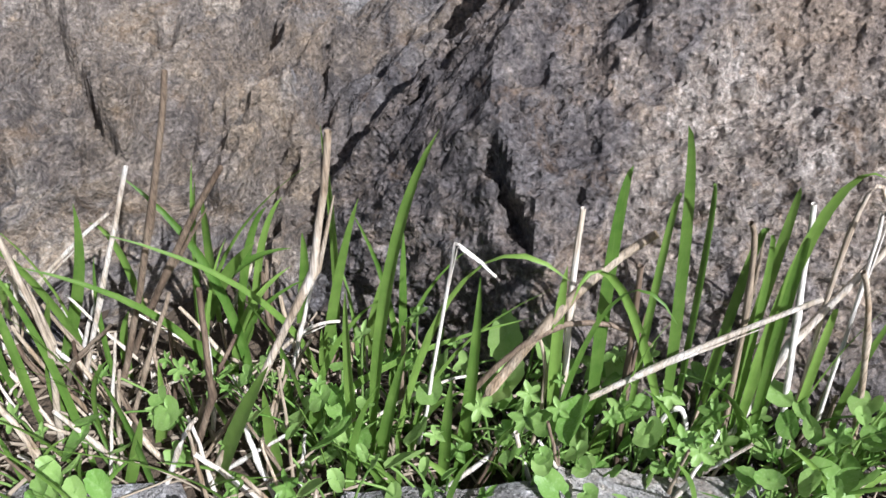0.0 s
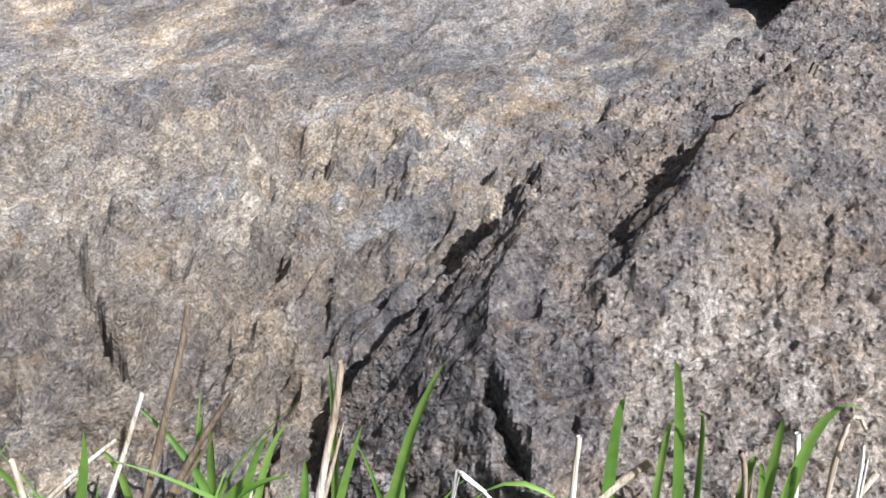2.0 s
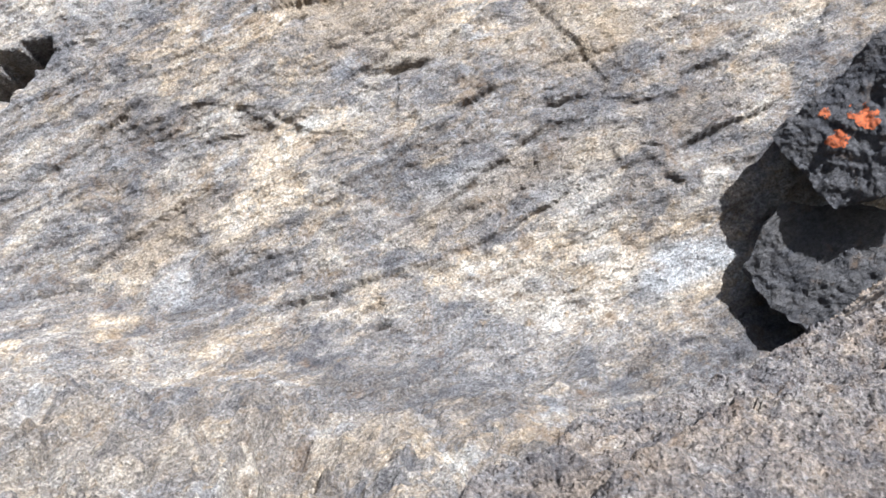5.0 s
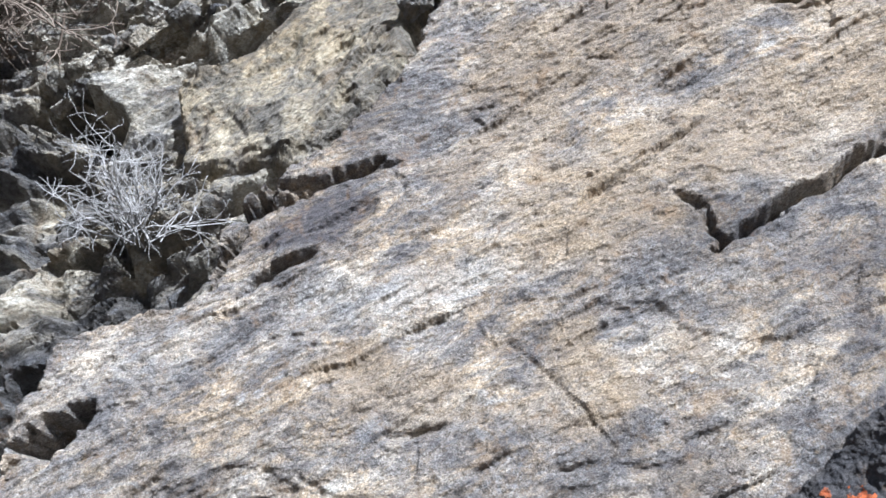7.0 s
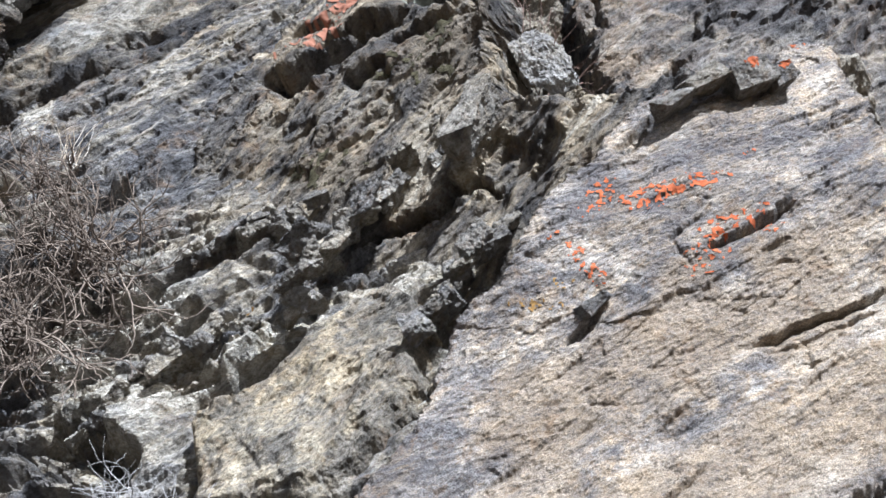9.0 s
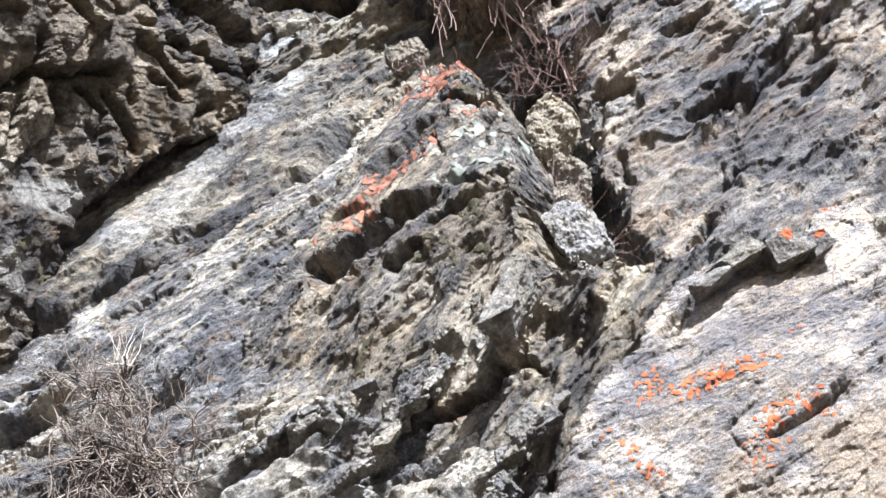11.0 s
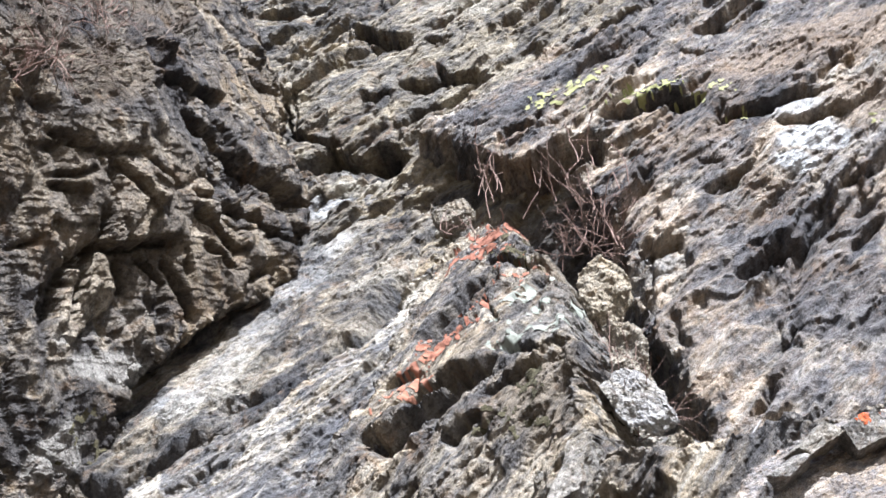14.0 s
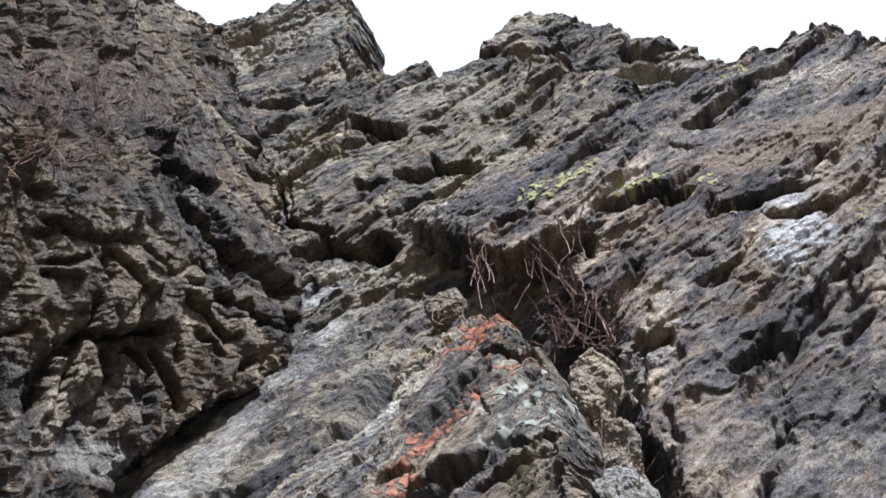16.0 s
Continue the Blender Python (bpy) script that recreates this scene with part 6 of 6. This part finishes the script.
def leaf_mesh(kind, r, seed, place, turn):
    v, q = leaf_shape(kind, r, seed)
    v = v @ np.array(turn).T + place
    me_q = q[q[:, 2] != q[:, 3]]
    tri = q[q[:, 2] == q[:, 3]][:, :3]
    # the middle as quads: pairs of triangles
    pair = np.concatenate([tri[0::2], tri[1::2, 2:3]], 1)
    return v, np.concatenate([pair, me_q])


def weeds():
    """Low leafy weeds: an empty at the root, a stem and a mesh for each leaf."""
    low = [(RNG.uniform(-0.28, 0.40), RNG.uniform(0.25, 0.34), RNG.uniform(0.01, 0.05), RNG.uniform(0.009, 0.014), k % 3) for k in range(34)]
    for i, (x, y, z, r, kind) in enumerate(LEAVES + low):
        root = np.array((x + RNG.normal(0, 0.008), min(y + 0.02, 0.40), -0.02))
        plant = tagged(empty("weed", root), ("round-leaved", "lobed-leaved", "oval-leaved")[int(kind)] + " bright green weed low in the grass", "weed", "weeds at the cliff's foot")
        for k in range(5):
            first = k == 0
            c = np.array((x, y, z)) if first else np.array((x, y, z)) + np.array((RNG.normal(0, 0.022), RNG.normal(0, 0.016), RNG.uniform(-0.04, 0.012)))
            size = r if first else r * RNG.uniform(0.45, 0.85)
            turn = Euler((radians(RNG.uniform(15, 55)), radians(RNG.uniform(-25, 25)), RNG.uniform(-2.4, -0.6))).to_matrix() if not first else Euler((radians(42), radians(RNG.uniform(-15, 15)), -1.57 + RNG.normal(0, 0.5))).to_matrix()
            v, q = leaf_mesh(int(kind), size, i * 5 + k, c, turn)
            place_mesh("leaf", v, q, WEED, plant, root)
            bow = bezier(root, 0.5 * (root + c) + np.array((0, 0, 0.012)), c, 6)
            v, q = tube(bow, np.linspace(0.0010, 0.0006, 6), 5)
            place_mesh("stem", v, q, WEED, plant, root)


def litter():
    """Fallen straw and bits on the soil."""
    pieces = []
    for _ in range(850):
        a = np.array((RNG.uniform(-0.42, 0.45), RNG.uniform(0.16, 0.44), RNG.uniform(-0.025, 0.012)))
        ang, n = RNG.uniform(0, np.pi), RNG.uniform(0.015, 0.09)
        c = a + n * np.array((math.cos(ang), math.sin(ang) * 0.6, RNG.normal(0, 0.12)))
        pieces.append(tube(bezier(a, 0.5 * (a + c) + RNG.normal(0, 0.003, 3), c, 4), np.full(4, RNG.uniform(0.0005, 0.0016)), 4))
    v, q = joined(pieces)
    tagged(mesh_object("straw_litter", v, q, DRY), "fallen straw and dry stems matted on the soil", "straw", kind="stuff")


grass_tufts()
dry_stalks()
weeds()
litter()


# ---------------------------------------------------------------- loose stones and blocks
def rock_block(name, points, material, label, seed=0, rough=0.06, cuts=4, category="rock", group="", fine=14):
    """A worn block: the hull of a few corners, cut finer and roughened."""
    pts = np.asarray(points, float)
    centre = pts.mean(0)
    size = np.ptp(pts, axis=0).max()
    bm = bmesh.new()
    for p in pts - centre:
        bm.verts.new(p)
    res = bmesh.ops.convex_hull(bm, input=bm.verts)
    loose = [g for g in res["geom_interior"] if isinstance(g, bmesh.types.BMVert)]
    bmesh.ops.delete(bm, geom=loose, context="VERTS")
    for _ in range(cuts):
        long = [e for e in bm.edges if e.calc_length() > size / fine]
        if not long:
            break
        bmesh.ops.subdivide_edges(bm, edges=long, cuts=1)
        bmesh.ops.triangulate(bm, faces=bm.faces)
    bm.normal_update()
    co = np.array([v.co for v in bm.verts])
    no = np.array([v.normal for v in bm.verts])
    h = fbm(co / (size * 0.35) + 11.0 * seed, 5, 0.6) * rough * size + fbm(co / (size * 0.08) + 3.0 * seed, 3) * rough * 0.3 * size
    for v, d in zip(bm.verts, h[:, None] * no):
        v.co += Vector(d)
    me = bpy.data.meshes.new(name)
    bm.to_mesh(me)
    bm.free()
    me.materials.append(material)
    me.attributes.new("tone", "FLOAT", "POINT").data.foreach_set("value", np.full(len(me.vertices), 0.3 + 0.4 * ((seed * 0.618) % 1.0), np.float32))
    ob = new(name, me)
    ob.location = centre
    return tagged(ob, label, category, group)


def box_points(centre, size, turn=(0, 0, 0), seed=0, wild=0.22):
    rs = np.random.RandomState(seed + 5)
    m = np.array(Euler([radians(a) for a in turn]).to_matrix())
    c = np.array([(x, y, z) for x in (-1, 1) for y in (-1, 1) for z in (-1, 1)], float) * 0.5
    extra = rs.uniform(-0.55, 0.55, (6, 3))
    c = np.concatenate([c + rs.normal(0, wild * 0.5, c.shape), extra]) * np.array(size)
    return c @ m.T + np.array(centre)


def lump_points(centre, size, turn, seed):
    """Corners of a broken lump: uneven points on an oval."""
    rs = np.random.RandomState(seed + 5)
    m = np.array(Euler([radians(a) for a in turn]).to_matrix())
    d = rs.normal(size=(16, 3))
    d /= np.linalg.norm(d, axis=1, keepdims=True)
    return (d * rs.uniform(0.36, 0.56, (16, 1)) * np.array(size)) @ m.T + np.array(centre)


rock_block("stone", box_points((0.119, 0.265, 0.006), (0.10, 0.07, 0.06), (0, 6, 4), 3, 0.3), STONE, "pale grey speckled stone half sunk in front of the grass", 3, 0.05, 5, "stone")
rock_block("stone", box_points((0.012, 0.250, 0.009), (0.15, 0.07, 0.04), (0, -3, -4), 4, 0.3), STONE, "flat grey stone half sunk in front of the grass", 4, 0.05, 5, "stone")
rock_block("stone", box_points((-0.21, 0.262, -0.02), (0.14, 0.08, 0.05), (0, 0, 10), 7, 0.3), STONE, "small grey stone half sunk in the soil", 7, 0.05, 5, "stone")
FLAKE = [(0.45, 1.386, 0.588), (0.496, 1.362, 0.621), (0.557, 1.334, 0.685), (0.596, 1.322, 0.742), (0.643, 1.299, 0.782), (0.678, 1.247, 0.675), (0.669, 1.219, 0.538), (0.605, 1.263, 0.531), (0.544, 1.303, 0.521), (0.527, 1.302, 0.471), (0.486, 1.345, 0.527), (0.506, 1.513, 0.601), (0.559, 1.505, 0.629), (0.621, 1.5, 0.675), (0.674, 1.502, 0.735), (0.768, 1.468, 0.713), (0.755, 1.431, 0.58), (0.662, 1.456, 0.568), (0.572, 1.476, 0.546)]
UNDER_FLAKE = [(0.413, 1.394, 0.377), (0.437, 1.393, 0.415), (0.482, 1.392, 0.48), (0.544, 1.369, 0.487), (0.628, 1.33, 0.466), (0.688, 1.298, 0.437), (0.669, 1.282, 0.341), (0.535, 1.316, 0.262), (0.459, 1.361, 0.322), (0.464, 1.502, 0.379), (0.538, 1.511, 0.46), (0.739, 1.472, 0.462), (0.728, 1.434, 0.328), (0.572, 1.45, 0.279)]


def crust_on(ob, spots, kind):
    """Lichen on a block: its own faces round each (x, z, radius) that look outwards, a little raised, as a part."""
    me = ob.data
    for x, z, r in spots:
        rs = np.random.RandomState(int(1000 * x))
        vs, qs = [], []
        for f in me.polygons:
            c = f.center + ob.location
            if f.normal.y < 0.35 and math.hypot(c.x - x, c.z - z) < r * (0.7 + 0.9 * perlin(np.array([[c.x / 0.012, c.z / 0.012, 3.0]]))[0] + 0.15 * rs.uniform()):
                k = len(vs)
                vs += [me.vertices[i].co + 0.0015 * f.normal for i in f.vertices]
                qs.append((k, k + 1, k + 2))
        if qs:
            part = mesh_object("lichen_patch", np.array(vs), np.array(qs), bpy.data.materials[LICHENS[kind][0]], ob)
            tagged(part, LICHENS[kind][1], kind="stuff")


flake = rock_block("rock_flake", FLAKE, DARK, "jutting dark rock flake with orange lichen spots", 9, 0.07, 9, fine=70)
crust_on(flake, [(0.517, 0.617, 0.010), (0.562, 0.607, 0.021), (0.528, 0.575, 0.016)], "orange")
# dark rock colour here stands in for the flake's shade in the recess
rock_block("rock_block", UNDER_FLAKE, DARK, "rock block wedged under the flake, coloured dark for its shade", 27, 0.06, 9, fine=60)
for k, (x, y, z, sx, sy, sz, tilt) in enumerate([(0.79, 2.05, 2.85, 0.12, 0.14, 0.09, -20), (0.90, 2.06, 2.86, 0.07, 0.09, 0.06, -25), (0.64, 2.0, 2.83, 0.16, 0.10, 0.05, -28), (0.52, 1.98, 2.74, 0.14, 0.10, 0.05, -34), (0.17, 1.86, 1.93, 0.08, 0.09, 0.04, -40)]):
    some = rock_block("rock_block", box_points((x, y, z), (sx, sy, sz), (10, tilt, 8), 30 + k, 0.25), GREY, "loose angular slate block on the lichened slab", 30 + k, 0.05, 4, group="blocks on the slab")
    crust_on(some, [(x + 0.01, z + 0.02, 0.025)] if k < 2 else [], "orange")
rock_block("slate_fin", box_points((-0.22, 2.50, 3.20), (0.10, 0.16, 0.34), (0, 20, 0), 40, 0.2), GREY, "upright dark slate fin at the foot of the ridge", 40, 0.05, 4)
for k, (x, y, z, sx, sy, sz, tilt) in enumerate([(0.075, 3.13, 4.814, 0.3, 0.22, 0.45, 10), (0.109, 2.97, 4.207, 0.18, 0.22, 0.39, -8), (0.133, 2.85, 3.786, 0.29, 0.22, 0.31, -15), (0.217, 2.76, 3.401, 0.16, 0.22, 0.17, 0), (-0.927, 3.55, 6.313, 0.26, 0.22, 0.26, -20)]):
    rock_block("quartz_block", lump_points((x, y, z), (1.35 * sx, 1.3 * sy, 1.35 * sz), (8, tilt, 20), 50 + k), QUARTZ if k == 2 else CREAM, "white quartz block lodged in the gully" if k == 2 else "cream coloured quartz block lodged in the gully", 50 + k, 0.10, 7, fine=34, group="quartz in the gully")


def block_row(name, label, way, count, size, seed, lift=0.1, tilt=-38, material=GREY):
    """A row of broken blocks along a line on the terrace: an empty with one mesh for each block."""
    rs = np.random.RandomState(seed)
    way = np.array(way)
    t = np.linspace(0, len(way) - 1, count)
    line = np.stack([np.interp(t, np.arange(len(way)), way[:, k]) for k in (0, 1)], -1)
    mid = BAND.at(line[:1, 0], line[:1, 1])[0]
    top = tagged(empty(name, mid), label, "rock")
    for k, (u, s) in enumerate(line):
        c = BAND.at(np.array([u + rs.normal(0, 0.03)]), np.array([s + rs.normal(0, 0.04)]))[0] + np.array((0, -lift * rs.uniform(0.5, 1.3), 0))
        dims = size * rs.uniform(0.6, 1.4, 3) * (1.5, 1.2, 0.6)
        ob = rock_block("block", box_points(c, dims, (rs.normal(0, 15), tilt + rs.normal(0, 16), rs.normal(0, 20)), seed + k, 0.35), material if k % 5 else PALE, "", seed + k, 0.10, 5, fine=20)
        del ob["category"]
        ob.parent = top
        ob.location = ob.location - top.location


block_row("slate_rib", "jagged row of dark and white slate blocks", [(-0.94, 2.811), (-0.843, 3.089), (-0.646, 3.425), (-0.369, 3.712), (-0.234, 3.65)], 24, 0.085, 70, 0.22)
block_row("slate_rib", "short jagged rib of dark slate blocks", [(-1.429, 3.257), (-1.219, 3.343), (-0.995, 3.45)], 10, 0.075, 100)
block_row("slate_rib", "dark broken slate blocks wedged above the slab", [(-0.445, 2.567), (-0.366, 2.819), (-0.253, 2.962), (-0.158, 3.116)], 10, 0.075, 120, 0.18)
block_row("slate_rib", "scattered slate blocks on the terrace", [(-1.73, 2.286), (-1.527, 2.595), (-1.228, 2.746)], 9, 0.07, 140, 0.06)


# ---------------------------------------------------------------- dry bushes
def twigs(base, way, length, radius, depth, spread, out, kinks=5):
    """A branching twig as tubes, appended to out."""
    way = np.asarray(way, float) / np.linalg.norm(way)
    path, p, d = [np.asarray(base, float)], np.asarray(base, float), way
    for _ in range(kinks):
        d = d + RNG.normal(0, 0.22, 3)
        d = d / np.linalg.norm(d)
        p = p + d * length / kinks
        path.append(p)
    out.append(tube(path, np.linspace(radius, radius * 0.45, len(path)), 4))
    if depth:
        for _ in range(3):
            k = RNG.randint(1, len(path))
            twigs(path[k], d + RNG.normal(0, spread, 3), length * RNG.uniform(0.4, 0.7), radius * 0.6, depth - 1, spread, out)


def bush(name, root, stems, length, radius, material, label, way=(0, -0.5, 1), fan=0.7, depth=2, spread=0.8, category="bush", wide=0.05):
    """A dry bush: an empty at its root with one mesh for each branching stem."""
    top = tagged(empty(name, root), label, category)
    for _ in range(stems):
        out = []
        start = np.asarray(root, float) + RNG.normal(0, wide, 3) * (1, 0.4, 0.4)
        twigs(start, np.asarray(way, float) + RNG.normal(0, fan, 3), length * RNG.uniform(0.6, 1.1), radius, depth, spread, out)
        v, q = joined(out)
        place_mesh("branch", v, q, material, top, np.asarray(root))
    return top


bush("dry_bush", (-1.26, 2.36, 1.33), 44, 0.27, 0.0028, WHITE_TWIG, "bleached dry twiggy bush in a rock gap", (0, -0.35, 1), 0.55, 2, 0.7, wide=0.05)
bush("dry_bush", (-1.95, 2.62, 2.70), 58, 0.36, 0.0062, TWIG, "brown tangled dry bush hanging on the rock", (0, -0.5, 0.4), 0.9, 2, 1.0, wide=0.12)
bush("dry_bush", (-2.12, 2.52, 2.30), 50, 0.36, 0.0062, TWIG, "brown tangled dry bush hanging on the rock", (0.1, -0.5, 0.1), 0.9, 2, 1.0, wide=0.12)
bush("dry_bush", (-2.15, 2.62, 3.05), 24, 0.30, 0.0055, TWIG, "brown tangled dry bush hanging on the rock", (0, -0.5, 0.5), 0.8, 2, 1.0, wide=0.10)
bush("grass_clump", (-2.42, 3.02, 3.56), 16, 0.26, 0.003, STRAW, "small straw-coloured dry grass clump on a ledge", (0, -0.3, 1), 0.35, 0, 0.3, "grass", 0.03)
bush("dry_shrub", (0.14, 3.42, 5.5), 18, 0.40, 0.0038, RED_TWIG, "reddish brown leafless shrub at the head of the gully", (-0.1, -0.4, 0.6), 0.6, 2, 0.8, "shrub", 0.12)
bush("dry_shrub", (-0.45, 3.25, 6.0), 14, 0.55, 0.0046, RED_TWIG, "tall pale leafless stems behind the ridge", (-0.1, -0.25, 1), 0.38, 1, 0.5, "shrub", 0.25)
bush("dry_shrub", (0.20, 3.35, 5.85), 9, 0.5, 0.0045, RED_TWIG, "tall pale leafless stems behind the ridge", (0, -0.25, 1), 0.3, 1, 0.5, "shrub", 0.14)
bush("dry_shrub", (0.13, 3.05, 3.72), 14, 0.42, 0.003, RED_TWIG, "thin upright brown stems in the gully", (0.1, -0.2, 1), 0.35, 1, 0.4, "shrub", 0.10)
for k, place in enumerate([(-3.05, 1.22, 6.33), (-2.94, 1.41, 6.77), (-2.98, 1.47, 6.13), (-3.09, 1.29, 5.97), (-2.83, 1.7, 7.05), (-3.12, 1.05, 6.5)]):
    bush("dry_shrub", place, 12, 0.34, 0.0045, RED_TWIG if k % 2 else TWIG, "sparse brown leafless shrub clinging to the dark cliff", (0.6, -0.2, 0.8), 0.6, 2, 0.8, "shrub", 0.15)
bush("white_stick", (0.47, 2.72, 3.22), 1, 0.34, 0.008, WHITE_TWIG, "single bleached stick standing on the slab's edge", (0.12, -0.05, 1), 0.02, 0, 0.1, "stick", 0.0)
